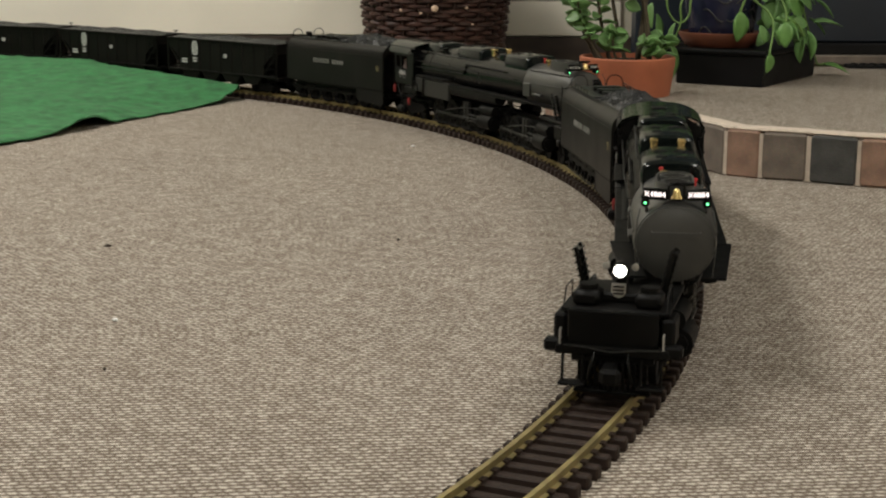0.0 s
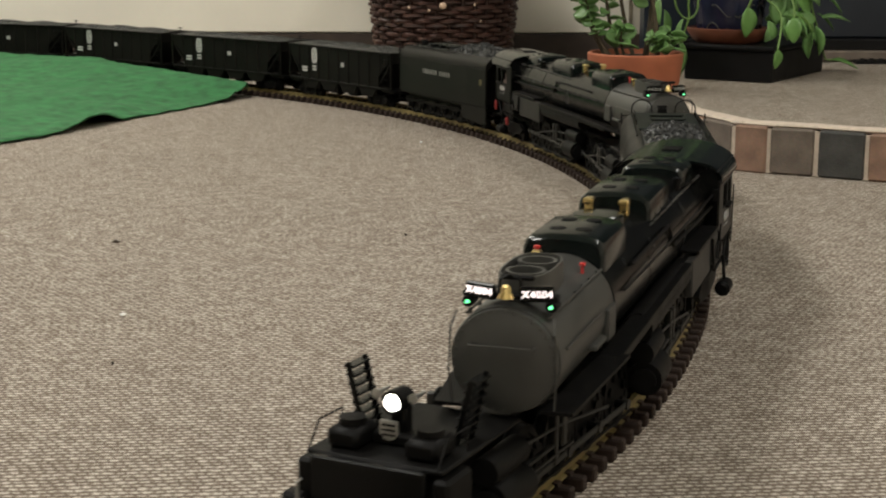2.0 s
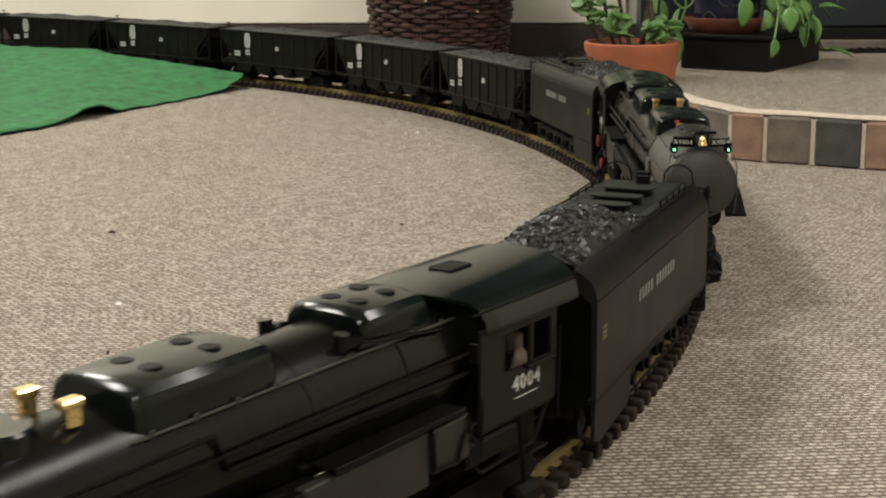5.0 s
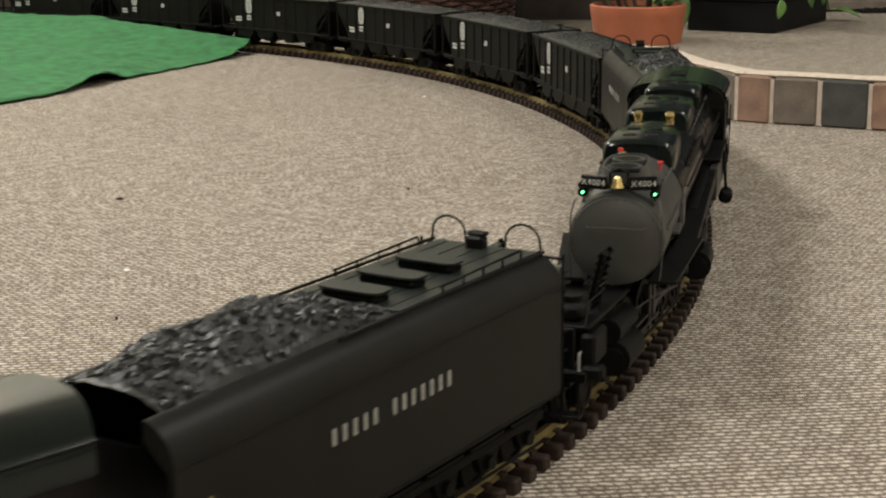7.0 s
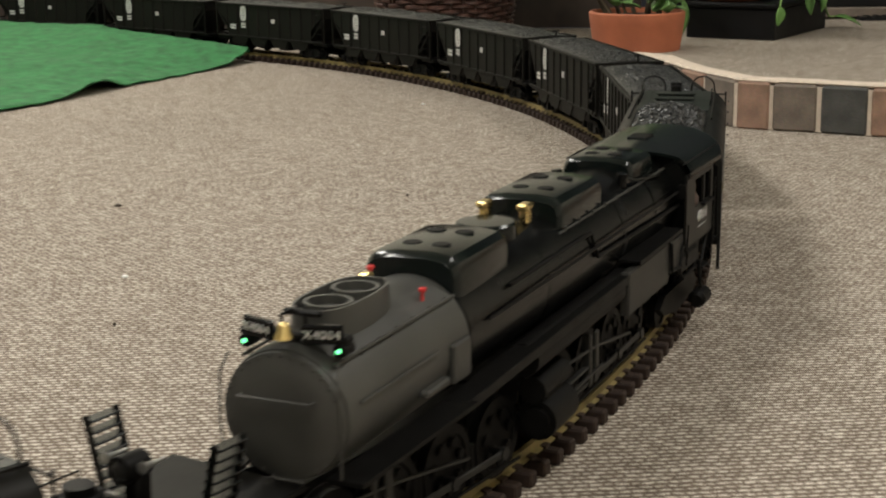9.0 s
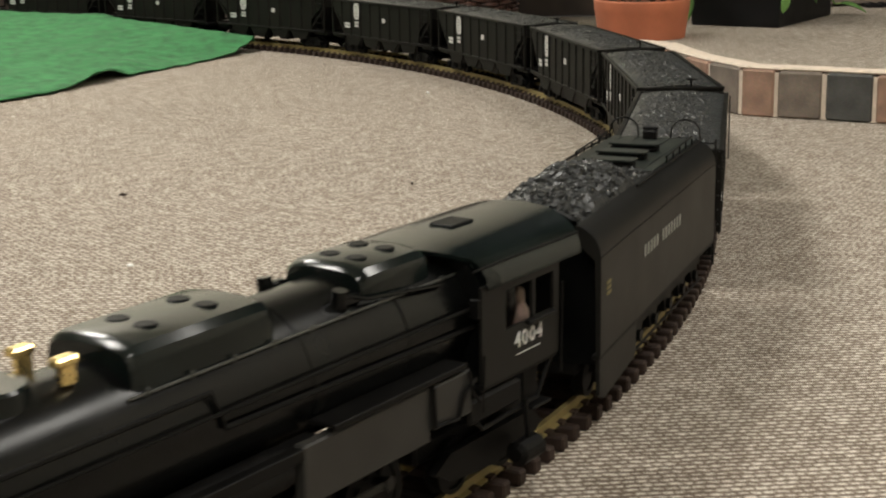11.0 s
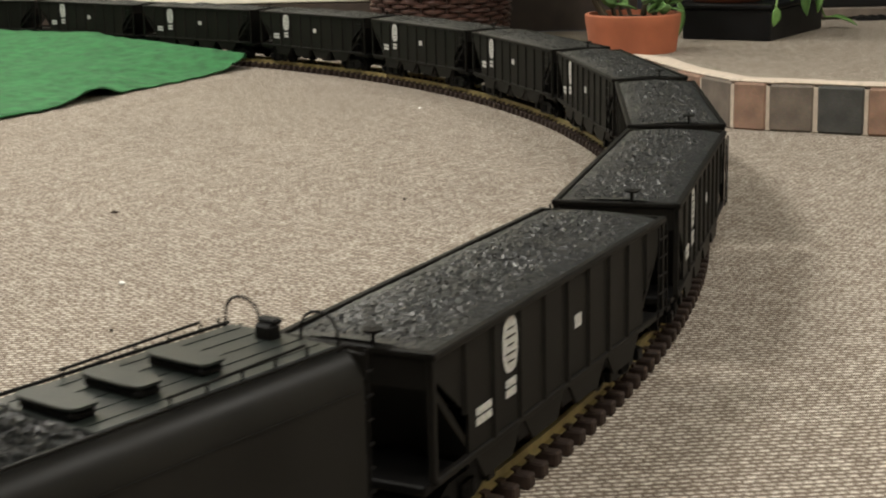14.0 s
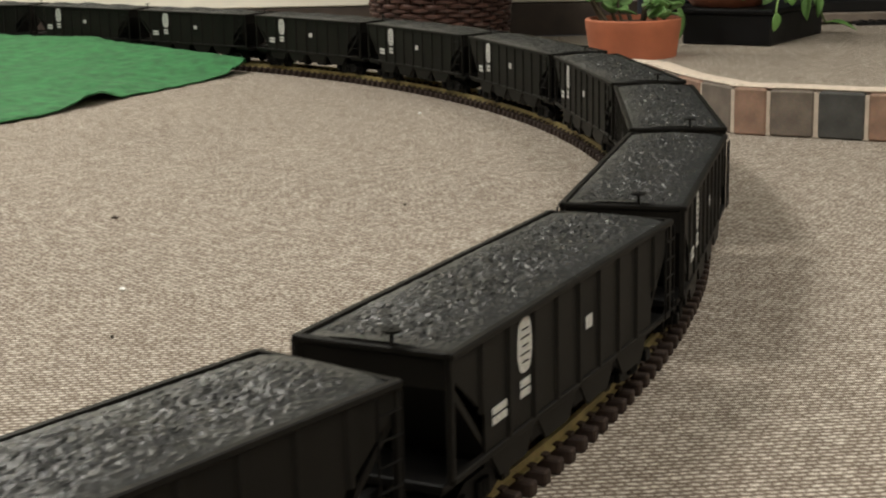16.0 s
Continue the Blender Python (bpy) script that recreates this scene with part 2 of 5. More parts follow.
def box(bm, c, s, bevel=0.0, turn=None):
    """A box of size s centred at c; bevelled edges where bevel is given."""
    x, y, z = s[0] / 2, s[1] / 2, s[2] / 2
    b = min(bevel, x * 0.9, y * 0.9, z * 0.9)
    pts = []
    if b <= 0:
        pts = [(sx * x, sy * y, sz * z) for sx in (-1, 1) for sy in (-1, 1) for sz in (-1, 1)]
    else:
        for sx in (-1, 1):
            for sy in (-1, 1):
                for sz in (-1, 1):
                    pts += [(sx * (x - b), sy * (y - b), sz * z), (sx * (x - b), sy * y, sz * (z - b)), (sx * x, sy * (y - b), sz * (z - b))]
    m = (turn or Matrix.Identity(3))
    vs = [bm.verts.new(Vector(c) + m @ Vector(p)) for p in pts]
    if b <= 0:
        q = [(0, 1, 3, 2), (4, 6, 7, 5), (0, 4, 5, 1), (2, 3, 7, 6), (0, 2, 6, 4), (1, 5, 7, 3)]
        for f in q:
            bm.faces.new([vs[i] for i in f])
    else:
        bmesh.ops.convex_hull(bm, input=vs)
    return vs


def cyl(bm, p0, p1, r0, r1=None, seg=16, caps=True):
    r1 = r0 if r1 is None else r1
    a, b = Vector(p0), Vector(p1)
    d = (b - a).normalized()
    u = d.orthogonal().normalized()
    w = d.cross(u)
    rings = []
    for p, r in ((a, r0), (b, r1)):
        rings.append([bm.verts.new(p + (u * math.cos(2 * math.pi * i / seg) + w * math.sin(2 * math.pi * i / seg)) * r) for i in range(seg)])
    for i in range(seg):
        j = (i + 1) % seg
        bm.faces.new((rings[0][i], rings[0][j], rings[1][j], rings[1][i]))
    if caps:
        bm.faces.new(list(reversed(rings[0])))
        bm.faces.new(rings[1])


def tube(bm, pts, r, seg=6):
    """A round wire through the points."""
    pts = [Vector(p) for p in pts]
    rings = []
    up = None
    for i, p in enumerate(pts):
        d = (pts[min(i + 1, len(pts) - 1)] - pts[max(i - 1, 0)]).normalized()
        if up is None:
            up = d.orthogonal().normalized()
        u = (up - d * up.dot(d)).normalized()
        up = u
        w = d.cross(u)
        rr = r[i] if isinstance(r, (list, tuple)) else r
        rings.append([bm.verts.new(p + (u * math.cos(2 * math.pi * k / seg) + w * math.sin(2 * math.pi * k / seg)) * rr) for k in range(seg)])
    for a, b in zip(rings, rings[1:]):
        for k in range(seg):
            bm.faces.new((a[k], a[(k + 1) % seg], b[(k + 1) % seg], b[k]))
    bm.faces.new(list(reversed(rings[0])))
    bm.faces.new(rings[-1])


def loft(bm, sections, closed=True, caps=True):
    """Skins rows of points of equal count."""
    rings = [[bm.verts.new(p) for p in s] for s in sections]
    n = len(rings[0])
    for a, b in zip(rings, rings[1:]):
        for k in range(n if closed else n - 1):
            j = (k + 1) % n
            bm.faces.new((a[k], b[k], b[j], a[j]))
    if caps and closed:
        bm.faces.new(rings[0])
        bm.faces.new(list(reversed(rings[-1])))
    return rings


def lathe(bm, profile, axis_o=(0, 0, 0), seg=32, along="z"):
    """Turns rows of (distance along the axis, radius) round it."""
    o = Vector(axis_o)
    rings = []
    for h, r in profile:
        ring = []
        for k in range(seg):
            a = 2 * math.pi * k / seg
            c, s = math.cos(a) * r, math.sin(a) * r
            ring.append(bm.verts.new(o + (Vector((c, s, h)) if along == "z" else Vector((h, c, s)))))
        rings.append(ring)
    for a, b in zip(rings, rings[1:]):
        for k in range(seg):
            j = (k + 1) % seg
            bm.faces.new((a[k], a[j], b[j], b[k]))
    bm.faces.new(list(reversed(rings[0])))
    bm.faces.new(rings[-1])


def prism(bm, poly, axis, a, b):
    """Extrudes a polygon: along y for (x, z) points, along x for (y, z), along z for (x, y)."""
    def at(p, h):
        return {"y": (p[0], h, p[1]), "x": (h, p[0], p[1]), "z": (p[0], p[1], h)}[axis]
    lo, hi = [bm.verts.new(at(p, a)) for p in poly], [bm.verts.new(at(p, b)) for p in poly]
    n = len(poly)
    for k in range(n):
        j = (k + 1) % n
        bm.faces.new((lo[k], lo[j], hi[j], hi[k]))
    bm.faces.new(list(reversed(lo)))
    bm.faces.new(hi)
    bmesh.ops.recalc_face_normals(bm, faces=bm.faces)


def lettering(words, size, depth=0.0004, space=1.0):
    """A mesh of words in the built-in font, centred, in the xy plane."""
    cu = bpy.data.curves.new("words", "FONT")
    cu.space_character = space
    cu.body, cu.size, cu.extrude, cu.align_x, cu.align_y, cu.resolution_u = words, size, depth, "CENTER", "CENTER", 2
    ob = bpy.data.objects.new("words", cu)
    scene.collection.objects.link(ob)
    me = bpy.data.meshes.new_from_object(ob.evaluated_get(bpy.context.evaluated_depsgraph_get()))
    bpy.data.objects.remove(ob)
    return me


# ---- the railway's line: an arc that runs on into a straight ----
RADIUS, CENTRE, ARC_END = 2.0687, (-1.8138, 1.8491), 0.8704
RAIL_TOP = 0.0175
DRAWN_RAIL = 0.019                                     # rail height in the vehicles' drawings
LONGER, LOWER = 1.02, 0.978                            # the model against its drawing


STRAIGHT, END_RADIUS = 0.55, 0.85                      # a straight, then a bend that leads on along the wall


def on_line(a):
    """Place and heading on the track's centre line, a metres of arc before angle zero's point (forward is clockwise)."""
    ph = -a / RADIUS
    extra = max(0.0, ph - ARC_END) * RADIUS
    ph = min(ph, ARC_END)
    fw = Vector((math.sin(ph), -math.cos(ph), 0))
    p = Vector((CENTRE[0] + RADIUS * math.cos(ph), CENTRE[1] + RADIUS * math.sin(ph), 0)) - fw * min(extra, STRAIGHT)
    if extra > STRAIGHT:
        bend = math.pi / 2 - ARC_END                   # until it runs along the wall
        turn = min((extra - STRAIGHT) / END_RADIUS, bend)
        left = Vector((fw.y, -fw.x, 0))
        mid = p + left * END_RADIUS
        r = Matrix.Rotation(turn, 3, "Z")
        fw = r @ fw
        p = mid + r @ (p - mid) - fw * max(0.0, extra - STRAIGHT - bend * END_RADIUS)
    return p, fw


def body_pose(a, half):
    """The pose of a body that rides on two pivots, half metres ahead of and behind a. x is forward, y outward."""
    p, _ = on_line(a + half)
    q, _ = on_line(a - half)
    d = (p - q).normalized()
    m = Matrix((( d.x, -d.y, 0), (d.y, d.x, 0), (0, 0, 1))).to_4x4()
    m.translation = (p + q) / 2
    return m


SPEED = 0.19467
START = 0.9421 - SPEED * 16   # of the second hopper's centre, along the line


def travelled(t):
    return START + SPEED * t

# ---- the room ----
FLOOR_X, FLOOR_Y = (-5.4, 2.6), (-2.0, 4.08)
PLAT = 0.075                                         # height of the brick-edged hearth


def plain(name, c, s, mat, label, category):
    bm = bmesh.new()
    box(bm, c, s)
    return tagged(part(name, bm, mat), label, category, kind="structure")


def room():
    x0, x1, y0, y1 = *FLOOR_X, *FLOOR_Y
    cx, cy, w, d = (x0 + x1) / 2, (y0 + y1) / 2, x1 - x0, y1 - y0
    plain("floor", (cx, cy, -0.05), (w, d, 0.1), CARPET, "beige and brown flecked loop-pile carpet floor", "carpet")
    plain("wall_south", (cx, y0 - 0.05, 1.2), (w + 0.2, 0.1, 2.4), WALL_WHITE, "cream painted wall behind the carpet", "wall")
    plain("wall_west", (x0 - 0.05, cy, 1.2), (0.1, d, 2.4), WALL_WHITE, "cream painted side wall", "wall")
    plain("wall_east", (x1 + 0.05, cy, 1.2), (0.1, d, 2.4), WALL_WHITE, "cream painted side wall", "wall")
    plain("ceiling", (cx, cy, 2.46), (w + 0.2, d + 0.2, 0.1), CEILING, "plain white ceiling with lamps", "ceiling")
    # back wall: cream panel boards over a dark base
    wall = plain("wall_north", (cx, y1 + 0.08, 1.2), (w + 0.2, 0.1, 2.4), WALL_WHITE, "cream panelled wall over a dark base", "wall")
    for lo, hi in ((0.0905, 0.1813), (0.1841, 0.6), (0.604, 1.2), (1.204, 2.4)):
        bm = bmesh.new()
        box(bm, ((x0 + 0.476) / 2, y1 + 0.02, (lo + hi) / 2), (0.476 - x0, 0.02, hi - lo), 0.002)
        part("panel", bm, WALL_WHITE, wall)
    plain("baseboard", ((x0 + 0.514) / 2, y1 + 0.02, 0.0435), (0.514 - x0, 0.016, 0.087), BASEBOARD, "dark brown baseboard below the cream wall", "baseboard")
    for lx, ly, _ in LAMPS:
        fix = new("ceiling_lamp")
        fix.location = (lx, ly, 2.41)
        tagged(fix, "white rectangular ceiling lamp, switched on", "lamp", group="ceiling lamps")
        bm = bmesh.new()
        box(bm, (0, 0, -0.012), (0.62, 1.2, 0.024), 0.006)
        part("frame", bm, CEILING, fix)


room()


def hearth():
    """A raised, carpeted hearth with a rounded corner and an edge of upright bricks."""
    corner = [Vector((0.6078, 2.201)), Vector((0.5433, 2.240)), Vector((0.4786, 2.270)), Vector((0.430, 2.303)), Vector((0.396, 2.388)), Vector((0.370, 2.474)),
              Vector((0.354, 2.560)), Vector((0.342, 2.640)), Vector((0.292, 2.690)), Vector((0.228, 2.706)), Vector((0.200, 2.770)), Vector((0.198, 2.845)), Vector((0.198, 2.920))]
    away = (corner[0] - Vector((2.55, 1.40))).normalized()
    first = [corner[0] - away * 0.0722 * k for k in range(1, 27)]
    pts = list(reversed(first)) + corner
    top = new("hearth")
    tagged(top, "low raised hearth with carpet top and edge of upright bricks", "hearth", kind="structure")
    poly = [(p.x + 0.02, p.y + 0.014) for p in pts] + [(0.44, 2.98), (0.44, 3.50), (2.59, 3.50)]
    bm = bmesh.new()
    prism(bm, poly, "z", 0.0, PLAT - 0.006)
    part("carpet_top", bm, CARPET, top, "grey-beige carpet laid on the hearth")
    n = len(first)
    known = {n - 1: BRICK_RED, n: BRICK_DARK, n + 1: BRICK_BROWN, n + 2: BRICK_RED, n + 3: BRICK_BROWN, n + 4: BRICK_RED, n + 5: BRICK_BROWN}
    colours = [BRICK_RED, BRICK_DARK, BRICK_BROWN, BRICK_RED, BRICK_BROWN]
    rnd = random.Random(4)
    bed, caps = bmesh.new(), bmesh.new()
    for i, (a, b) in enumerate(zip(pts, pts[1:])):
        d = b - a
        ln, ang = d.length, math.atan2(d.y, d.x)
        nrm = Vector((d.y, -d.x)).normalized()          # into the hearth
        mid = (a + b) / 2 + nrm * 0.020
        turn = Matrix.Rotation(ang + rnd.uniform(-0.012, 0.012), 3, "Z")
        bk = bmesh.new()
        box(bk, (0, 0, 0), (ln - 0.0065, 0.040 + rnd.uniform(0, 0.002), PLAT - 0.004 + rnd.uniform(-0.002, 0.001)), 0.003)
        ob = part("brick", bk, known.get(i, colours[rnd.randrange(5)]), top)
        ob.matrix_basis = Matrix.Translation((mid.x, mid.y, PLAT / 2 - 0.002)) @ turn.to_4x4()
        box(bed, (mid.x + nrm.x * 0.001, mid.y + nrm.y * 0.001, PLAT / 2 - 0.003), (ln + 0.004, 0.036, PLAT - 0.008), 0, turn)
        cm = mid + nrm * 0.0045
        box(caps, (cm.x, cm.y, PLAT - 0.0022 + 0.0004 * (i % 2)), (ln + 0.016, 0.035 + rnd.uniform(-0.004, 0.004), 0.0055), 0.0025, Matrix.Rotation(ang, 3, "Z"))
    part("mortar", bed, MORTAR, top, "pale mortar between the bricks")
    part("mortar_cap", caps, MORTAR, top, "pale pinkish mortar along the top of the bricks")


hearth()


def green_cloth():
    """A felt cloth, rumpled on the carpet in front and banked up like a hillside before the rails."""
    front = [(-2.3, 1.95), (-1.35, 2.20), (-0.92, 2.43), (-0.769, 2.582), (-0.70, 2.70), (-0.665, 2.815), (-0.60, 2.97), (-0.545, 3.09), (-0.495, 3.19), (-0.445, 3.290)]
    bm = bmesh.new()
    n, k = 150, 70

    def along(line, f):
        g = f * (len(line) - 1)
        i = min(int(g), len(line) - 2)
        h = g - i
        p = [line[max(i - 1, 0)], line[i], line[i + 1], line[min(i + 2, len(line) - 1)]]
        return Vector([0.5 * (2 * p[1][c] + (p[2][c] - p[0][c]) * h + (2 * p[0][c] - 5 * p[1][c] + 4 * p[2][c] - p[3][c]) * h * h
                              + (3 * p[1][c] - p[0][c] - 3 * p[2][c] + p[3][c]) * h ** 3) for c in (0, 1)])

    tip = -0.826 * RADIUS
    grid = []
    for i in range(n + 1):
        u = i / n
        a = along(front, u) - Vector((0, 0.022)) * min(1.0, (1 - u) * 6)
        far = 2.3 * (1 - u) ** 1.4                      # metres back along the line from the tip
        q, fw = on_line(tip - far)
        q = q - Vector((-fw.y, fw.x, 0)) * (0.058 - 0.010 * math.exp(-far / 0.06))        # just inside the rails
        b = Vector((q.x, q.y))
        crest = 0.026 + 0.028 * min(1.0, far / 0.55) ** 0.8
        row = []
        for j in range(k + 1):
            v = j / k
            p = a.lerp(b, v)
            rise = max(0.0, (v - 0.05) / 0.87)
            s = min(1.0, rise)
            hill = crest * (s * s * (3 - 2 * s)) * (1 - 0.35 * max(0, v - 0.93) / 0.07)
            z = 0.002 + hill + (0.2 + 0.8 * min(1, v * 7)) * 0.006 * max(0, noise.noise((p.x * 5, p.y * 5, 0.3)) + 0.2) + 0.004 * noise.noise((p.x * 16, p.y * 12, 2)) ** 2
            z += (0.0045 * noise.noise((p.x * 7, p.y * 9, 7.5)) + 0.0030 * abs(noise.noise((p.x * 21, p.y * 17, 3.5))) + 0.0016 * noise.noise((p.x * 60, p.y * 55, 1.5))) * min(1, far * 3)
            edge = math.exp(-v * 9)
            z += 0.022 * math.exp(-far / 0.05) * (1 - s)
            z += edge * (0.007 * max(0, noise.noise((p.x * 9, p.y * 9, 5.0))) + 0.016 * math.exp(-((p.x + 0.662) / 0.022) ** 2)) * min(1, far * 4)
            p += Vector((noise.noise((p.x * 25, p.y * 25, 9)), noise.noise((p.x * 25, p.y * 25, 19)))) * 0.010 * edge
            p += Vector((noise.noise((p.x * 80, p.y * 80, 3)), noise.noise((p.x * 80, p.y * 80, 13)))) * 0.004 * edge
            row.append(bm.verts.new((p.x, p.y, z)))
        grid.append(row)
    for i in range(n):
        for j in range(k):
            bm.faces.new((grid[i][j], grid[i + 1][j], grid[i + 1][j + 1], grid[i][j + 1]))
    ob = part("green_cloth", bm, GREEN_CLOTH, smooth=60)
    so = ob.modifiers.new("thick", "SOLIDIFY")
    so.thickness, so.offset = 0.002, 1
    tagged(ob, "rumpled bright green felt cloth lying on the carpet", "cloth")


green_cloth()

# ---- the track ----
TRACK_FROM, TRACK_TO = -6.6, 2.9                       # metres along the line


def track():
    base = new("track")
    tagged(base, "curved model railway track, brass rails on brown ties", "track", kind="structure")
    step = 0.0206
    bm = bmesh.new()
    box(bm, (0, 0, 0.0049), (0.0094, 0.0780, 0.0098), 0.0012)
    box(bm, (0, 0.02425, 0.0105), (0.007, 0.011, 0.003), 0)
    box(bm, (0, -0.02425, 0.0105), (0.007, 0.011, 0.003), 0)
    first = part("tie", bm, TIE, base)
    data = first.data
    n = int((TRACK_TO - TRACK_FROM) / step)
    rnd = random.Random(2)
    spots = [TRACK_FROM + i * step for i in range(n)]
    spots.sort(key=lambda a: abs(a - 0.9))
    far = bmesh.new()
    for i, a in enumerate(spots):
        p, fw = on_line(a)
        m = Matrix.Translation(p) @ Matrix.Rotation(math.atan2(fw.y, fw.x) + rnd.uniform(-0.02, 0.02), 4, "Z")
        if i == 0:
            first.matrix_basis = m
        elif i < 290:
            shared("tie", data, base, m)
        else:
            box(far, m @ Vector((0, 0, 0.0049)), (0.0094, 0.0780, 0.0098), 0, m.to_3x3())
    tagged(part("far_tie", far, TIE, base), kind="stuff")
    for s, nm in ((-1, "inner"), (1, "outer")):
        bm = bmesh.new()
        prof = [(-0.0036, 0.0096), (0.0036, 0.0096), (0.0036, 0.0106), (0.0012, 0.0115), (0.0012, 0.0150), (0.0019, 0.0154), (0.0019, RAIL_TOP), (-0.0019, RAIL_TOP), (-0.0019, 0.0154), (-0.0012, 0.0150), (-0.0012, 0.0115), (-0.0036, 0.0106)]
        sec = []
        k = 260
        for i in range(k + 1):
            a = TRACK_FROM + (TRACK_TO - TRACK_FROM) * i / k
            p, fw = on_line(a)
            out = Vector((-fw.y, fw.x, 0))
            sec.append([p + out * (s * 0.02425 + u) + Vector((0, 0, z)) for u, z in prof])
        loft(bm, sec)
        bmesh.ops.recalc_face_normals(bm, faces=bm.faces)
        part("rail", bm, BRASS_RAIL, base, "tarnished brass rail")
    # rail joiners
    for a in (1.224, 0.02, -1.22, -2.45):
        for s in (-1, 1):
            p, fw = on_line(a + 0.02 * s)
            out = Vector((-fw.y, fw.x, 0))
            bm = bmesh.new()
            box(bm, (0, 0, 0.0125), (0.026, 0.0092, 0.0058), 0.001)
            ob = part("rail_joiner", bm, BRASS_RAIL, base)
            ob.matrix_basis = Matrix.Translation(p + out * s * 0.02425) @ Matrix.Rotation(math.atan2(fw.y, fw.x), 4, "Z")


track()

# ---- rolling stock ----
ROLLING = []                                         # thing, place along the train, half pivot distance
SPINNING = []                                        # wheelset, radius
RODS = []                                            # side rod, phase, wheel radius, throw


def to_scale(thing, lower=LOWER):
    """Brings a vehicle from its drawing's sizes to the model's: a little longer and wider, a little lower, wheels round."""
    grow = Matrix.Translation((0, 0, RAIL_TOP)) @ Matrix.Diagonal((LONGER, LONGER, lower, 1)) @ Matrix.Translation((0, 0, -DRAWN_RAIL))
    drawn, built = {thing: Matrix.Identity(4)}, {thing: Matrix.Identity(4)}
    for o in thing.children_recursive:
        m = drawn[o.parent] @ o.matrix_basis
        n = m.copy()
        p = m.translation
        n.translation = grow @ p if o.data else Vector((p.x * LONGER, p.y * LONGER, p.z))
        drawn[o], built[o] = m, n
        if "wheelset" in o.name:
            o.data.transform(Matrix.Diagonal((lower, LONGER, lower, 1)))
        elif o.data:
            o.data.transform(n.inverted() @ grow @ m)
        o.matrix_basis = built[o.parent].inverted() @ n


def coal_mesh(bm, x0, x1, half, height, step, lump, seed, flat=0.6):
    """A heaped bed of broken coal: sharp, tilted facets and single lumps on top."""
    nx, ny = int((x1 - x0) / step), max(6, int(2 * half / step))
    rnd = random.Random(seed)
    grid = []
    for i in range(nx + 1):
        row = []
        for j in range(ny + 1):
            u, v = i / nx, j / ny
            e = min(1, min(u, 1 - u) * (x1 - x0) / 0.03, 1) * min(1, min(v, 1 - v) * 2 * half / 0.02)
            z = height(u, v) + rnd.uniform(-0.5, 0.6) * lump * (0.25 + 0.75 * e)
            row.append(bm.verts.new((x0 + (x1 - x0) * u + rnd.uniform(-0.35, 0.35) * step * (0 < i < nx), -half + 2 * half * v + rnd.uniform(-0.35, 0.35) * step * (0 < j < ny), z)))
        grid.append(row)
    for i in range(nx):
        for j in range(ny):
            q = (grid[i][j], grid[i + 1][j], grid[i + 1][j + 1], grid[i][j + 1])
            if rnd.random() < 0.5:
                bm.faces.new((q[0], q[1], q[2]))
                bm.faces.new((q[0], q[2], q[3]))
            else:
                bm.faces.new((q[0], q[1], q[3]))
                bm.faces.new((q[1], q[2], q[3]))


def coal_lumps(bm, n, x0, x1, half, height, size, seed):
    rnd = random.Random(seed)
    for _ in range(n):
        u, v = rnd.uniform(0.02, 0.98), rnd.uniform(0.04, 0.96)
        c = Vector((x0 + (x1 - x0) * u, -half + 2 * half * v, height(u, v) + size * 0.15))
        r = size * rnd.uniform(0.5, 1.1)
        t = Euler([rnd.uniform(0, 6) for _ in range(3)]).to_matrix()
        pts = [Vector((sx * rnd.uniform(0.4, 1), sy * rnd.uniform(0.3, 0.9), sz * rnd.uniform(0.3, 0.8))) for sx in (-1, 1) for sy in (-1, 1) for sz in (-1, 1)]
        vs = [bm.verts.new(c + t @ (p * r)) for p in pts]
        for f in ((0, 1, 3, 2), (4, 6, 7, 5), (0, 4, 5, 1), (2, 3, 7, 6), (0, 2, 6, 4), (1, 5, 7, 3)):
            bm.faces.new([vs[i] for i in f])


def wheelset(name, parent, x, radius, mat, spokes=0, tread=0.0026, at=0.0225, throw=0.0):
    """An axle with two flanged wheels; its origin lies on the axle."""
    bm = bmesh.new()
    cyl(bm, (0, -at - 0.006, 0), (0, at + 0.006, 0), 0.0028, seg=8)
    for s in (-1, 1):
        prof = [(0.0, radius * 0.3), (0.0, radius * 0.78), (-0.0012, radius * 0.80), (-0.0012, radius), (0.005, radius), (0.0052, radius * 1.06), (0.0064, radius * 1.06), (0.0064, radius * 0.4)]
        rings = []
        for h, r in prof:
            rings.append([bm.verts.new((r * math.cos(2 * math.pi * k / 24), s * (at + 0.006 - h), r * math.sin(2 * math.pi * k / 24))) for k in range(24)])
        for a, b in zip(rings, rings[1:]):
            for k in range(24):
                bm.faces.new((a[k], a[(k + 1) % 24], b[(k + 1) % 24], b[k]) if s < 0 else (b[k], b[(k + 1) % 24], a[(k + 1) % 24], a[k]))
        bm.faces.new(rings[0])
        for k in range(spokes):
            a = 2 * math.pi * k / spokes
            c = Vector((math.cos(a) * radius * 0.56, s * (at + 0.0068), math.sin(a) * radius * 0.56))
            cyl(bm, c, c + Vector((0, s * 0.0016, 0)), radius * 0.14, seg=8)
        if throw:
            q = math.pi / 2 * (s > 0)
            c = Vector((math.cos(q) * throw, s * (at + 0.006), math.sin(q) * throw))
            cyl(bm, c, c + Vector((0, s * 0.007, 0)), 0.003, seg=8)
    ob = part(name, bm, mat, parent, smooth=40)
    ob.location = (x, 0, DRAWN_RAIL + radius)
    SPINNING.append((ob, radius * LOWER))
    return ob


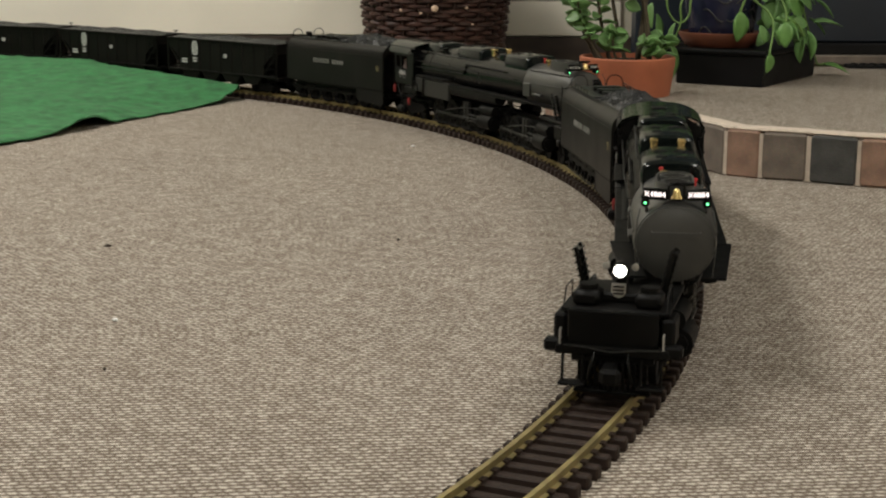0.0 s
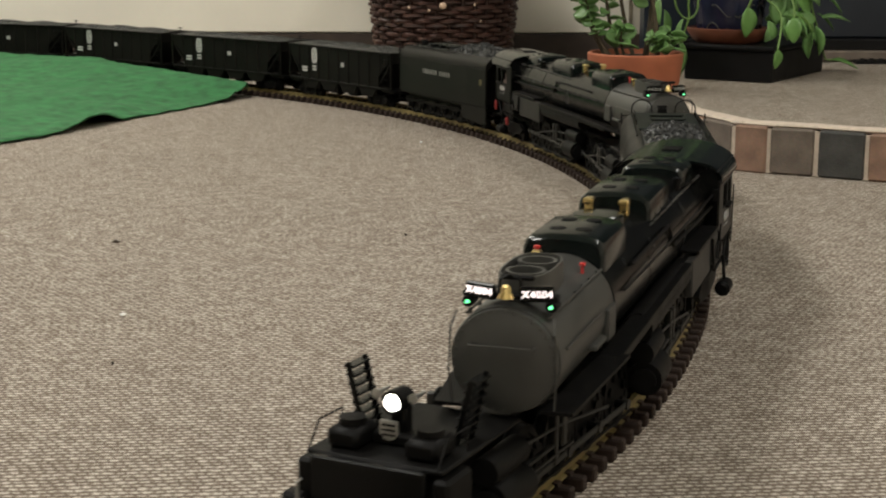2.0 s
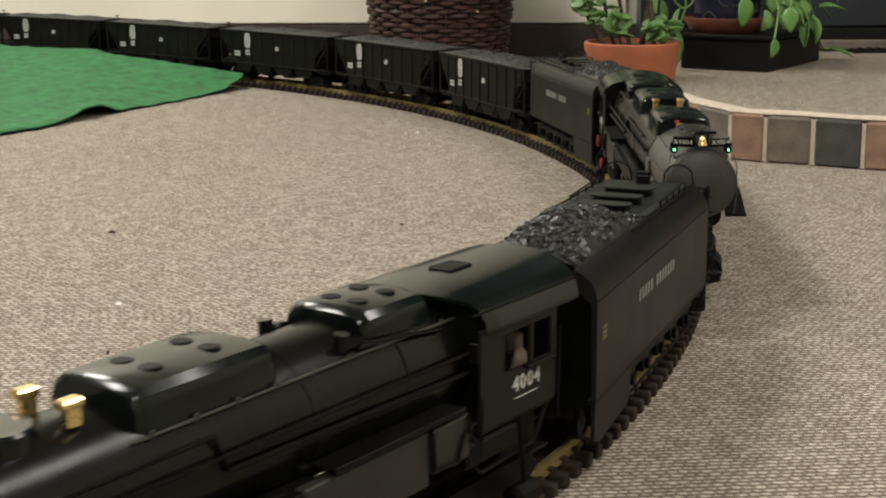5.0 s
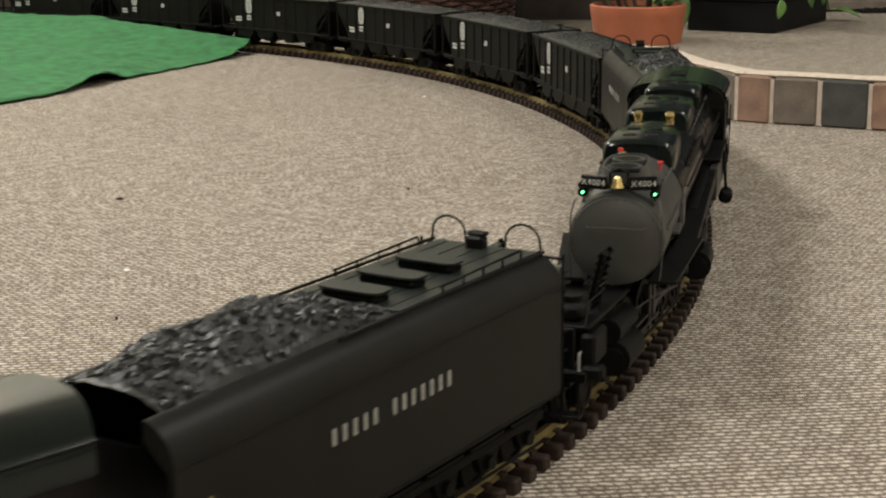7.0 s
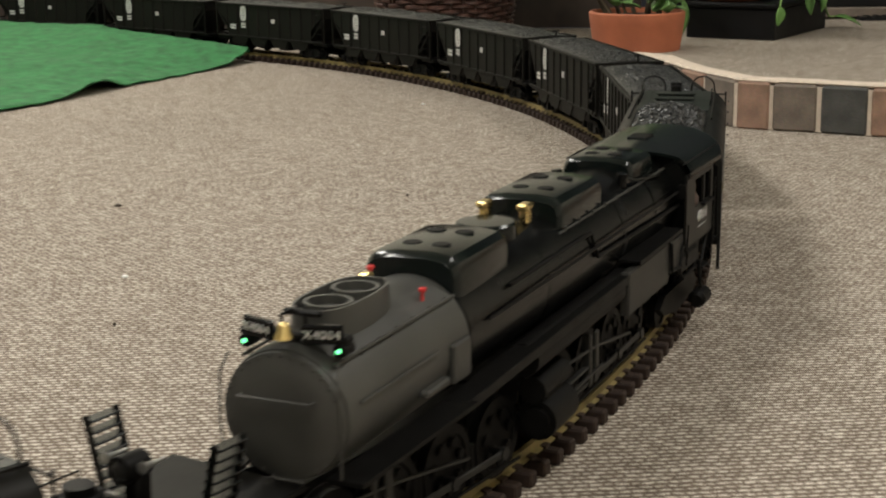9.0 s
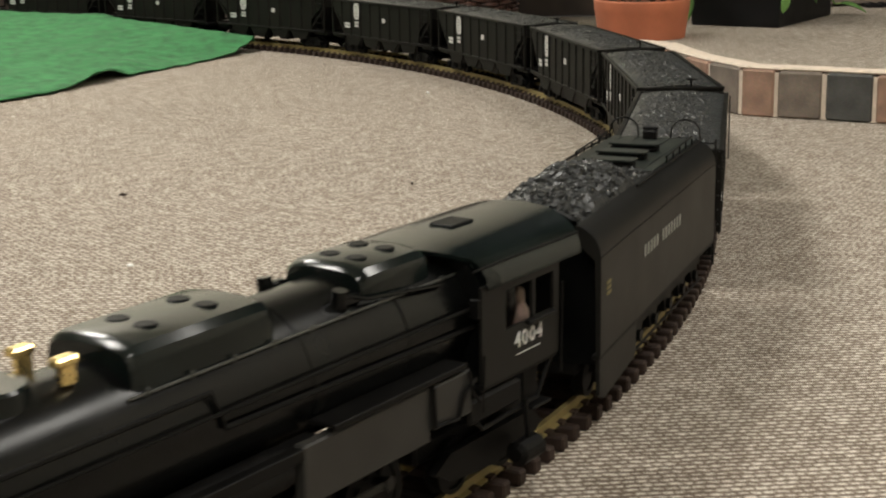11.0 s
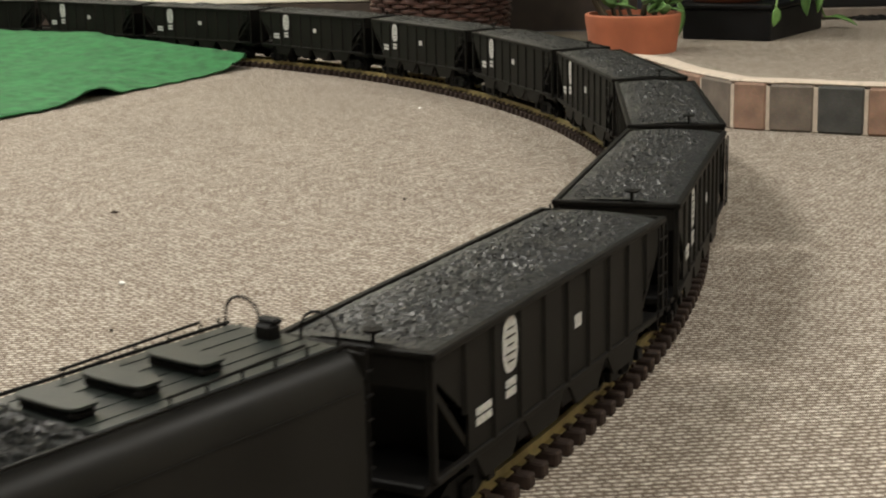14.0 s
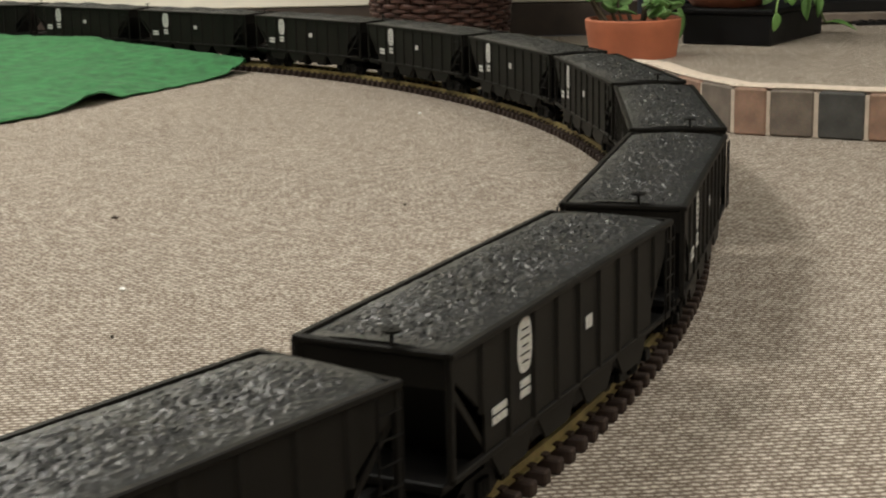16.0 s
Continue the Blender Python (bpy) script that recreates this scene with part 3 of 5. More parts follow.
def bogie(parent, x, name="bogie"):
    """A freight bogie: two side frames with springs and journals, a bolster, two wheelsets."""
    bo = new(name)
    bo.parent = parent
    bo.location = (x, 0, 0)
    for s in (-1, 1):
        bm = bmesh.new()
        y0, y1 = sorted((s * 0.031, s * 0.036))
        prism(bm, [(-0.036, 0.034), (-0.020, 0.0415), (0.020, 0.0415), (0.036, 0.034), (0.036, 0.028), (0.026, 0.028), (0.013, 0.0225), (-0.013, 0.0225), (-0.026, 0.028), (-0.036, 0.028)], "y", y0, y1)
        for q in (-0.0275, 0.0275):
            box(bm, (q, s * 0.037, 0.0315), (0.010, 0.006, 0.009), 0.001)
        for q in (-0.005, 0.0, 0.005):
            cyl(bm, (q, s * 0.0375, 0.026), (q, s * 0.0375, 0.037), 0.002, seg=8)
        part("side_frame", bm, DULL_BLACK, bo)
    bm = bmesh.new()
    box(bm, (0, 0, 0.037), (0.014, 0.066, 0.008), 0.001)
    part("bolster", bm, DULL_BLACK, bo)
    for q in (-0.0275, 0.0275):
        w = wheelset("wheelset", bo, q, 0.0128, DULL_BLACK)
    return bo


HOP_L, HOP_W, HOP_TOP = 0.1802, 0.0472, 0.1295


def shield(bm, x, y, z, w, h, side):
    """A shield badge outline: points of a rounded shield, facing the side."""
    pts = []
    for k in range(24):
        a = 2 * math.pi * k / 24
        px, pz = math.cos(a) * w / 2, math.sin(a) * h / 2
        px = math.copysign(abs(px) ** 0.55 * (w / 2) ** 0.45, px)
        pts.append((x + px, z + pz))
    prism(bm, pts, "y", *sorted((y, y + side * 0.0005)))


def hopper_wagon():
    """A ribbed hopper wagon: sides, sloped ends, bays, ladders, load, bogies."""
    w = new("hopper_wagon")
    tagged(w, "black ribbed coal hopper wagon with white markings, heaped with coal", "train wagon", group="hopper wagons")
    L, H, T = HOP_L, HOP_W, HOP_TOP
    low = 0.050
    # sides with bay notches along the lower edge and sloped end cut-outs
    for s in (-1, 1):
        bm = bmesh.new()
        y0, y1 = sorted((s * (H - 0.003), s * (H - 0.0012)))
        poly = [(-L, T), (-L, 0.117), (-0.138, 0.082), (-0.138, 0.056)]
        for c in (-0.1, -0.034, 0.034, 0.1):
            poly += [(c - 0.030, 0.054), (c - 0.018, 0.038), (c + 0.018, 0.038), (c + 0.030, 0.054)]
        poly += [(0.138, 0.056), (0.138, 0.082), (L, 0.117), (L, T)]
        prism(bm, poly, "y", y0, y1)
        part("side_sheet", bm, HOPPER_BLACK, w)
        bm = bmesh.new()
        box(bm, (0, s * (H - 0.0005), T - 0.0022), (2 * L, 0.0038, 0.0044), 0.0008)
        part("top_rail", bm, HOPPER_BLACK, w)
        bm = bmesh.new()
        box(bm, (0, s * (H - 0.0018), 0.0565), (2 * L - 0.004, 0.0045, 0.0045), 0.0008)
        part("sill", bm, HOPPER_BLACK, w)
        for i in range(9):
            x = -0.142 + 0.0355 * i
            bm = bmesh.new()
            prism(bm, [(x - 0.0035, s * (H - 0.0014)), (x - 0.0015, s * (H + 0.0008)), (x + 0.0015, s * (H + 0.0008)), (x + 0.0035, s * (H - 0.0014))], "z", 0.084 if i in (0, 8) else 0.058, T - 0.004)
            part("rib", bm, HOPPER_BLACK, w)
        for e in (-1, 1):
            bm = bmesh.new()
            box(bm, (e * (L - 0.002), s * (H - 0.002), 0.093), (0.004, 0.004, 0.072), 0.0006)
            part("corner_post", bm, HOPPER_BLACK, w)
        # ladder at the one end of each side
        bm = bmesh.new()
        e = -s
        for q in (L - 0.004, L - 0.022):
            tube(bm, [(e * q, s * (H + 0.003), 0.058), (e * q, s * (H + 0.003), T - 0.004)], 0.0007, 5)
        for i in range(5):
            z = 0.062 + i * 0.0135
            tube(bm, [(e * (L - 0.004), s * (H + 0.0032), z), (e * (L - 0.022), s * (H + 0.0032), z)], 0.0007, 5)
        part("ladder", bm, DULL_BLACK, w)
        # white printing
        f = s
        bm = bmesh.new()
        shield(bm, f * 0.0849, s * (H - 0.0008), 0.1075, 0.0200, 0.0335, s)
        em = part("emblem", bm, WHITE_PRINT, w, "white shield emblem")
        bm = bmesh.new()
        for k in range(5):
            box(bm, (f * 0.0849, s * (H - 0.0002), 0.0975 + 0.0050 * k), (0.0125 if k in (1, 3) else 0.0085, 0.0005, 0.0009))
        part("emblem_bar", bm, HOPPER_BLACK, em)
        bm = bmesh.new()
        for k in range(2):
            box(bm, (f * 0.0849, s * (H - 0.0004), 0.0845 - 0.0062 * k), (0.0135, 0.0006, 0.0044))
            box(bm, (f * 0.1205, s * (H - 0.0004), 0.0805 - 0.0060 * k), (0.0190, 0.0006, 0.0042))
        part("data_print", bm, WHITE_PRINT, w, "white bars of small print")
        bm = bmesh.new()
        box(bm, (f * -0.0161, s * (H - 0.0004), 0.0947), (0.0105, 0.0006, 0.0085))
        part("data_square", bm, WHITE_PRINT, w, "white square of small print")
    for e in (-1, 1):
        bm = bmesh.new()                               # end slope sheet and its lip
        poly = [(e * (L - 0.002), T), (e * (L - 0.0045), T), (e * (L - 0.0045), 0.112), (e * 0.128, 0.056), (e * 0.131, 0.054), (e * (L - 0.002), 0.108)]
        prism(bm, poly, "y", -H + 0.003, H - 0.003)
        part("end_sheet", bm, HOPPER_BLACK, w)
        bm = bmesh.new()
        box(bm, (e * (L - 0.002), 0, T - 0.002), (0.004, 2 * H - 0.004, 0.004), 0.0008)
        part("end_rail", bm, HOPPER_BLACK, w)
        bm = bmesh.new()
        box(bm, (e * 0.162, 0, 0.052), (0.040, 2 * H - 0.010, 0.006), 0.001)
        part("end_platform", bm, DULL_BLACK, w)
        bm = bmesh.new()
        box(bm, (e * (L + 0.008), 0, 0.043), (0.024, 0.010, 0.008), 0.002)
        box(bm, (e * (L + 0.018), 0.002, 0.043), (0.008, 0.014, 0.011), 0.002)
        part("coupler", bm, DULL_BLACK, w)
    bm = bmesh.new()
    cyl(bm, (L - 0.002, 0.012, T - 0.005), (L - 0.002, 0.012, T + 0.010), 0.0012, seg=6)
    cyl(bm, (L - 0.002, 0.012, T + 0.008), (L - 0.002, 0.012, T + 0.0095), 0.0055, seg=14)
    part("brake_wheel", bm, DULL_BLACK, w)
    bm = bmesh.new()
    box(bm, (0, 0, 0.049), (2 * L - 0.01, 0.012, 0.010), 0.001)
    part("centre_sill", bm, DULL_BLACK, w)
    for c in (-0.1, -0.034, 0.034, 0.1):
        bm = bmesh.new()
        loft(bm, [[(c - 0.028, -0.040, 0.056), (c + 0.028, -0.040, 0.056), (c + 0.028, 0.040, 0.056), (c - 0.028, 0.040, 0.056)],
                  [(c - 0.013, -0.034, 0.032), (c + 0.013, -0.034, 0.032), (c + 0.013, 0.034, 0.032), (c - 0.013, 0.034, 0.032)]])
        bmesh.ops.recalc_face_normals(bm, faces=bm.faces)
        part("hopper_bay", bm, DULL_BLACK, w)
    def heap(u, v):
        return T - 0.0025 + 0.0065 * math.sin(math.pi * v) ** 0.6 * (0.55 + 0.45 * math.sin(math.pi * min(1, max(0, u)))) + 0.0025 * math.sin(u * 19) * math.sin(math.pi * v)
    bm = bmesh.new()
    coal_mesh(bm, -L + 0.004, L - 0.004, H - 0.0022, heap, 0.0023, 0.0015, 11)
    coal_lumps(bm, 900, -L + 0.008, L - 0.008, H - 0.006, heap, 0.0013, 5)
    part("coal_load", bm, COAL, w, "heaped bed of shiny black coal")
    for q in (-0.1242, 0.1242):
        bogie(w, q)
    return w


def wagons():
    first = hopper_wagon()
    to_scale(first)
    pitch = 0.39666 * LONGER
    entries = [(first, pitch)]
    for k in range(0, 11):
        c = copy_thing(first, Matrix.Identity(4))
        entries.append((c, -pitch * k))
        SPINNING.extend((o, 0.0128 * LOWER) for o in c.children_recursive if o.name.startswith("wheelset"))
    for w, a in entries:
        ROLLING.append((w, a, 0.1242 * LONGER))


wagons()


def arch(half, eave, peak, n=9):
    """Points of a cab roof's arch, from one eave to the other."""
    out = []
    for i in range(n):
        a = math.pi * i / (n - 1)
        y = -half * math.cos(a)
        out.append((math.copysign(abs(y / half) ** 0.85 * half, y), eave + (peak - eave) * math.sin(a) ** 0.85))
    return out


def ring(x, r, zc, seg=40, squash=1.0):
    return [(x, r * math.cos(2 * math.pi * k / seg), zc + squash * r * math.sin(2 * math.pi * k / seg)) for k in range(seg)]


def casing(bm, x0, x1, half, z0, z1, round_=0.007):
    """A smooth casing that straddles the boiler's top."""
    sec = []
    for x, g in ((x0, 0.55), (x0 + round_ * 0.35, 0.85), (x0 + round_, 1.0), (x1 - round_, 1.0), (x1 - round_ * 0.35, 0.85), (x1, 0.55)):
        h = half * (0.82 + 0.18 * g)
        t = z0 + (z1 - z0) * (0.75 + 0.25 * g)
        sec.append([(x, -h, z0), (x, -h, t - 0.0105), (x, -h * 0.95, t - 0.0052), (x, -h * 0.80, t - 0.0018), (x, -h * 0.36, t), (x, h * 0.36, t), (x, h * 0.80, t - 0.0018), (x, h * 0.95, t - 0.0052), (x, h, t - 0.0105), (x, h, z0)])
    loft(bm, sec)
    bmesh.ops.recalc_face_normals(bm, faces=bm.faces)


BOIL_Z = 0.1215


def locomotive(lit):
    """An articulated steam locomotive; the front engine and the wheels move under it."""
    lo = new("steam_locomotive")
    tagged(lo, "black articulated model steam locomotive with grey smokebox, " + ("number boards lit" if lit else "number boards unlit"), "locomotive", group="steam locomotives")
    # smokebox
    bm = bmesh.new()
    loft(bm, [ring(0.256, 0.0350, BOIL_Z), ring(0.280, 0.0347, BOIL_Z), ring(0.330, 0.0338, BOIL_Z - 0.0004), ring(0.392, 0.0330, BOIL_Z - 0.0008), ring(0.3955, 0.0322, BOIL_Z - 0.0008)])
    bmesh.ops.recalc_face_normals(bm, faces=bm.faces)
    smokebox = part("smokebox", bm, GREY, lo, "graphite grey smokebox", smooth=40)
    bm = bmesh.new()
    for sx in (-1, 1):
        pts = [(0.392, sx * 0.0238, BOIL_Z + 0.0250), (0.262, sx * 0.0262, BOIL_Z + 0.0256)]
        tube(bm, pts, 0.0009, 6)
        tube(bm, [(0.385, sx * 0.0335, BOIL_Z + 0.006), (0.30, sx * 0.0348, BOIL_Z + 0.006)], 0.0007, 6)
        box(bm, (0.305, sx * 0.034, BOIL_Z - 0.012), (0.028, 0.006, 0.004), 0.001)
        box(bm, (0.274, sx * 0.0350, BOIL_Z - 0.006), (0.022, 0.004, 0.022), 0.001)
    for k in range(7):
        for sx in (-1, 1):
            cyl(bm, (0.385 - 0.0195 * k, sx * 0.0235, BOIL_Z + 0.0225), (0.385 - 0.0195 * k, sx * 0.0243, BOIL_Z + 0.0262), 0.0009, seg=6)
    part("smokebox_rail", bm, GREY, smokebox)
    # door with bolts, bar and dished face
    bm = bmesh.new()
    lathe(bm, [(0.3950, 0.0315), (0.3985, 0.0310), (0.3992, 0.0284), (0.4000, 0.0264), (0.4016, 0.0200), (0.4026, 0.0115), (0.4029, 0.003)], (0, 0, BOIL_Z - 0.0008), 48, "x")
    for k in range(32):
        a = 2 * math.pi * k / 32
        c = (0.3980, 0.0296 * math.cos(a), BOIL_Z - 0.0008 + 0.0296 * math.sin(a))
        cyl(bm, c, (c[0] + 0.0014, c[1], c[2]), 0.0009, seg=6)
    door = part("smokebox_door", bm, GREY, lo, "grey domed smokebox door ringed with bolts", smooth=40)
    bm = bmesh.new()
    tube(bm, [(0.403, -0.019, BOIL_Z + 0.0100), (0.4075, -0.0185, BOIL_Z + 0.0100), (0.4075, 0.0185, BOIL_Z + 0.0100), (0.403, 0.019, BOIL_Z + 0.0100)], 0.0006, 6)
    part("door_rail", bm, GREY, door)
    # twin chimney casing
    bm = bmesh.new()
    n = 20
    def oval(h, w, k):
        a = 2 * math.pi * k / n
        return (0.338 + h * math.copysign(abs(math.cos(a)) ** 0.7, math.cos(a)), w * math.copysign(abs(math.sin(a)) ** 0.7, math.sin(a)))
    rows = [[(*oval(0.036, 0.0165, k), 0.146) for k in range(n)], [(*oval(0.035, 0.0158, k), 0.1655) for k in range(n)], [(*oval(0.0335, 0.0145, k), 0.1655) for k in range(n)], [(*oval(0.033, 0.014, k), 0.1608) for k in range(n)]]
    loft(bm, rows)
    bmesh.ops.recalc_face_normals(bm, faces=bm.faces)
    chimney = part("chimney_casing", bm, GREY, lo, "grey oval casing round two chimneys", smooth=40)
    for x in (0.352, 0.323):
        bm = bmesh.new()
        prof = [(0.158, 0.0122), (0.1652, 0.0122), (0.1652, 0.0100), (0.156, 0.0096)]
        rings = [[bm.verts.new((x + r * math.cos(2 * math.pi * k / 24), r * math.sin(2 * math.pi * k / 24), z)) for k in range(24)] for z, r in prof]
        for a, b in zip(rings, rings[1:]):
            for k in range(24):
                bm.faces.new((a[k], a[(k + 1) % 24], b[(k + 1) % 24], b[k]))
        bm.faces.new(rings[-1])
        part("chimney", bm, GREY, chimney, smooth=40)
    bm = bmesh.new()
    box(bm, (0.295, -0.008, 0.1630), (0.0065, 0.006, 0.004), 0.0010)
    cyl(bm, (0.295, -0.008, 0.150), (0.295, -0.008, 0.163), 0.0016, seg=8)
    part("whistle", bm, GOLD, lo, "small brass whistle")
    for x, y, z in ((0.286, -0.010, 0.1655), (0.286, 0.0195, 0.1560)):
        bm = bmesh.new()
        lathe(bm, [(z - 0.008, 0.0010), (z - 0.002, 0.0010), (z - 0.001, 0.0021), (z + 0.0006, 0.0021), (z + 0.0010, 0.0008)], (x, y, 0), 10)
        part("valve_wheel", bm, RED, lo, "small red valve wheel")
    # boiler barrel and firebox
    bm = bmesh.new()
    loft(bm, [ring(0.260, 0.0354, BOIL_Z), ring(0.150, 0.0368, BOIL_Z), ring(0.080, 0.0375, BOIL_Z - 0.0003), ring(-0.04, 0.0384, BOIL_Z - 0.0005), ring(-0.09, 0.0395, BOIL_Z - 0.001), ring(-0.185, 0.0395, BOIL_Z - 0.001)])
    bmesh.ops.recalc_face_normals(bm, faces=bm.faces)
    boiler = part("boiler", bm, BLACK, lo, "satin black boiler barrel", smooth=40)
    for x, r in ((0.257, 0.0356), (0.138, 0.0370), (-0.01, 0.0383), (-0.085, 0.0395)):
        bm = bmesh.new()
        loft(bm, [ring(x - 0.0022, r + 0.0002, BOIL_Z - 0.0004), ring(x + 0.0022, r + 0.0002, BOIL_Z - 0.0004)])
        bmesh.ops.recalc_face_normals(bm, faces=bm.faces)
        part("boiler_band", bm, BLACK, boiler, smooth=40)
    # domes and casings on the top
    for x0, x1, h, z1 in ((0.180, 0.259, 0.0275, 0.1682), (0.005, 0.095, 0.0275, 0.1690), (-0.121, -0.063, 0.0268, 0.1670)):
        bm = bmesh.new()
        casing(bm, x0, x1, h, 0.140, z1)
        d = part("sand_dome", bm, ROOF_BLACK, lo, "glossy black casing over the boiler", smooth=30)
        for k in range(2):
            for sy in (-1, 1):
                bm = bmesh.new()
                x = x0 + (x1 - x0) * (k + 0.7) / 2.4
                lathe(bm, [(z1 - 0.002, 0.0055), (z1 + 0.0002, 0.0055), (z1 + 0.0006, 0.0047)], (x, sy * 0.0085, 0), 14)
                part("sand_lid", bm, DULL_BLACK, d)
    bm = bmesh.new()
    lathe(bm, [(0.150, 0.0185), (0.1618, 0.0185), (0.1632, 0.017), (0.1636, 0.008)], (0.150, 0, 0), 28)
    part("steam_dome", bm, ROOF_BLACK, lo, "low round steam dome", smooth=40)
    for sy in (-1, 1):
        for x in (0.1185,):
            bm = bmesh.new()
            box(bm, (x, sy * 0.0132, 0.1612), (0.0080, 0.0060, 0.0110), 0.0014)
            box(bm, (x + 0.001, sy * 0.0132, 0.1670), (0.0115, 0.0075, 0.0045), 0.0012)
            part("pop_valve", bm, GOLD, lo, "brass safety valve")
        bm = bmesh.new()
        tube(bm, [(0.10, sy * 0.0285, 0.1465), (-0.05, sy * 0.0292, 0.1475), (-0.17, sy * 0.0295, 0.1475)], 0.0008, 6)
        for k in range(10):
            cyl(bm, (0.09 - 0.027 * k, sy * 0.0288, 0.1455), (0.09 - 0.027 * k, sy * 0.0298, 0.1492), 0.0010, seg=6)
        part("grab_rail", bm, GREY, lo)
        bm = bmesh.new()
        tube(bm, [(0.236, sy * 0.0365, 0.128), (0.10, sy * 0.0405, 0.130), (-0.16, sy * 0.0430, 0.131)], 0.0010, 6)
        tube(bm, [(0.20, sy * 0.0345, 0.138), (0.06, sy * 0.036, 0.139), (0.055, sy * 0.0395, 0.122), (-0.15, sy * 0.0415, 0.119)], 0.0014, 6)
        part("pipe", bm, DULL_BLACK, lo)
        # running boards along the barrel
        bm = bmesh.new()
        box(bm, (0.145, sy * 0.0405, 0.0985), (0.300, 0.014, 0.0022), 0.0005)
        box(bm, (0.145, sy * 0.0475, 0.0965), (0.300, 0.0016, 0.0062), 0.0004)
        part("running_board", bm, DULL_BLACK, lo)
        bm = bmesh.new()
        box(bm, (-0.062, sy * 0.0425, 0.1045), (0.112, 0.016, 0.0022), 0.0005)
        box(bm, (-0.062, sy * 0.0500, 0.1040), (0.112, 0.0016, 0.0032), 0.0004)
        part("running_board", bm, DULL_BLACK, lo)
        bm = bmesh.new()
        loft(bm, [[(0.29, sy * 0.034, 0.0995), (0.29, sy * 0.052, 0.0995), (0.29, sy * 0.052, 0.0972), (0.29, sy * 0.034, 0.0972)],
                  [(0.400, sy * 0.022, 0.0935), (0.400, sy * 0.041, 0.0935), (0.400, sy * 0.041, 0.0912), (0.400, sy * 0.022, 0.0912)]])
        bmesh.ops.recalc_face_normals(bm, faces=bm.faces)
        part("front_step", bm, DULL_BLACK, lo)
        # firebox side, air tank, injectors below the boards
        bm = bmesh.new()
        box(bm, (-0.036, sy * 0.0455, 0.0855), (0.100, 0.007, 0.031), 0.001)
        fb = part("firebox_side", bm, DARK_GREY, lo, "grey firebox side panel")
        bm = bmesh.new()
        box(bm, (-0.106, sy * 0.0460, 0.0880), (0.034, 0.008, 0.025), 0.001)
        part("ash_door", bm, DARK_GREY, lo, "square grey ash door")
        bm = bmesh.new()
        tube(bm, [(-0.087, sy * 0.0505, 0.100), (-0.087, sy * 0.0515, 0.079), (-0.108, sy * 0.0515, 0.077), (-0.114, sy * 0.0515, 0.090), (-0.126, sy * 0.0505, 0.094)], 0.0013, 6)
        tube(bm, [(-0.118, sy * 0.0515, 0.101), (-0.120, sy * 0.0525, 0.088), (-0.128, sy * 0.0520, 0.081)], 0.0011, 6)
        part("firebox_pipe", bm, DULL_BLACK, fb)
        bm = bmesh.new()
        cyl(bm, (0.020, sy * 0.038, 0.090), (0.190, sy * 0.038, 0.090), 0.0105, seg=18)
        part("air_tank", bm, DULL_BLACK, lo, "long black air tank", smooth=40)
        bm = bmesh.new()
        lathe(bm, [(-0.190, 0.004), (-0.188, 0.0072), (-0.168, 0.0072), (-0.166, 0.004)], (0, sy * 0.050, 0.036), 14, "x")
        tube(bm, [(-0.18, sy * 0.050, 0.042), (-0.18, sy * 0.048, 0.066)], 0.0016, 6)
        part("injector", bm, DULL_BLACK, lo)
        # marker lamps and number boards
        bm = bmesh.new()
        box(bm, (0, 0, 0), (0.0036, 0.0190, 0.0095), 0.0008)
        nb = part("number_board", bm, BLACK, lo, "black number board with white figures")
        nb.matrix_basis = Matrix.Translation((0.389, sy * 0.0165, 0.1600)) @ Matrix.Rotation(sy * radians(17), 4, "Z")
        me = lettering("X4004", 0.0060, space=1.10)
        me.materials.append(FIGURE_GLOW if lit else WHITE_PRINT)
        tx = new("board_number", me)
        tx.parent = nb
        tx.matrix_basis = Matrix.Translation((0.0020, 0, 0)) @ Matrix(((0, 0, 1), (1, 0, 0), (0, 1, 0))).to_4x4()
        bm = bmesh.new()
        lathe(bm, [(0.378, 0.0020), (0.379, 0.0036), (0.388, 0.0036), (0.389, 0.0030)], (0, sy * 0.0245, 0.1525), 16, "x")
        ml = part("marker_lamp", bm, DULL_BLACK, lo)
        bm = bmesh.new()
        lathe(bm, [(0.3886, 0.0012), (0.3898, 0.0010), (0.3905, 0.0005)], (0, sy * 0.0245, 0.1525), 14, "x")
        part("lens", bm, GREEN_GLOW, ml, "green glowing lens")
        bm = bmesh.new()
        tube(bm, [(0.397, sy * 0.0285, 0.1490), (0.402, sy * 0.0305, 0.140), (0.402, sy * 0.0315, 0.115), (0.400, sy * 0.030, 0.094)], 0.0006, 6)
        part("handrail", bm, GREY, lo)
    bm = bmesh.new()
    box(bm, (0.384, 0, 0.157), (0.008, 0.056, 0.004), 0.001)
    box(bm, (0.384, 0.004, 0.168), (0.004, 0.020, 0.003), 0.001)
    tube(bm, [(0.386, -0.0060, 0.155), (0.386, -0.0062, 0.1665), (0.386, 0, 0.1695), (0.386, 0.0062, 0.1665), (0.386, 0.0060, 0.155)], 0.0010, 6)
    part("bell_bracket", bm, DULL_BLACK, lo)
    bm = bmesh.new()
    lathe(bm, [(0.1580, 0.0048), (0.1590, 0.0046), (0.1612, 0.0033), (0.1640, 0.0028), (0.1655, 0.0018), (0.1660, 0.0006)], (0.395, 0, 0), 20)
    part("bell", bm, GOLD, lo, "polished brass bell", smooth=50)
    # cab
    cab = new("cab")
    cab.parent = lo
    cab["label"] = "black cab with side windows and arched roof"
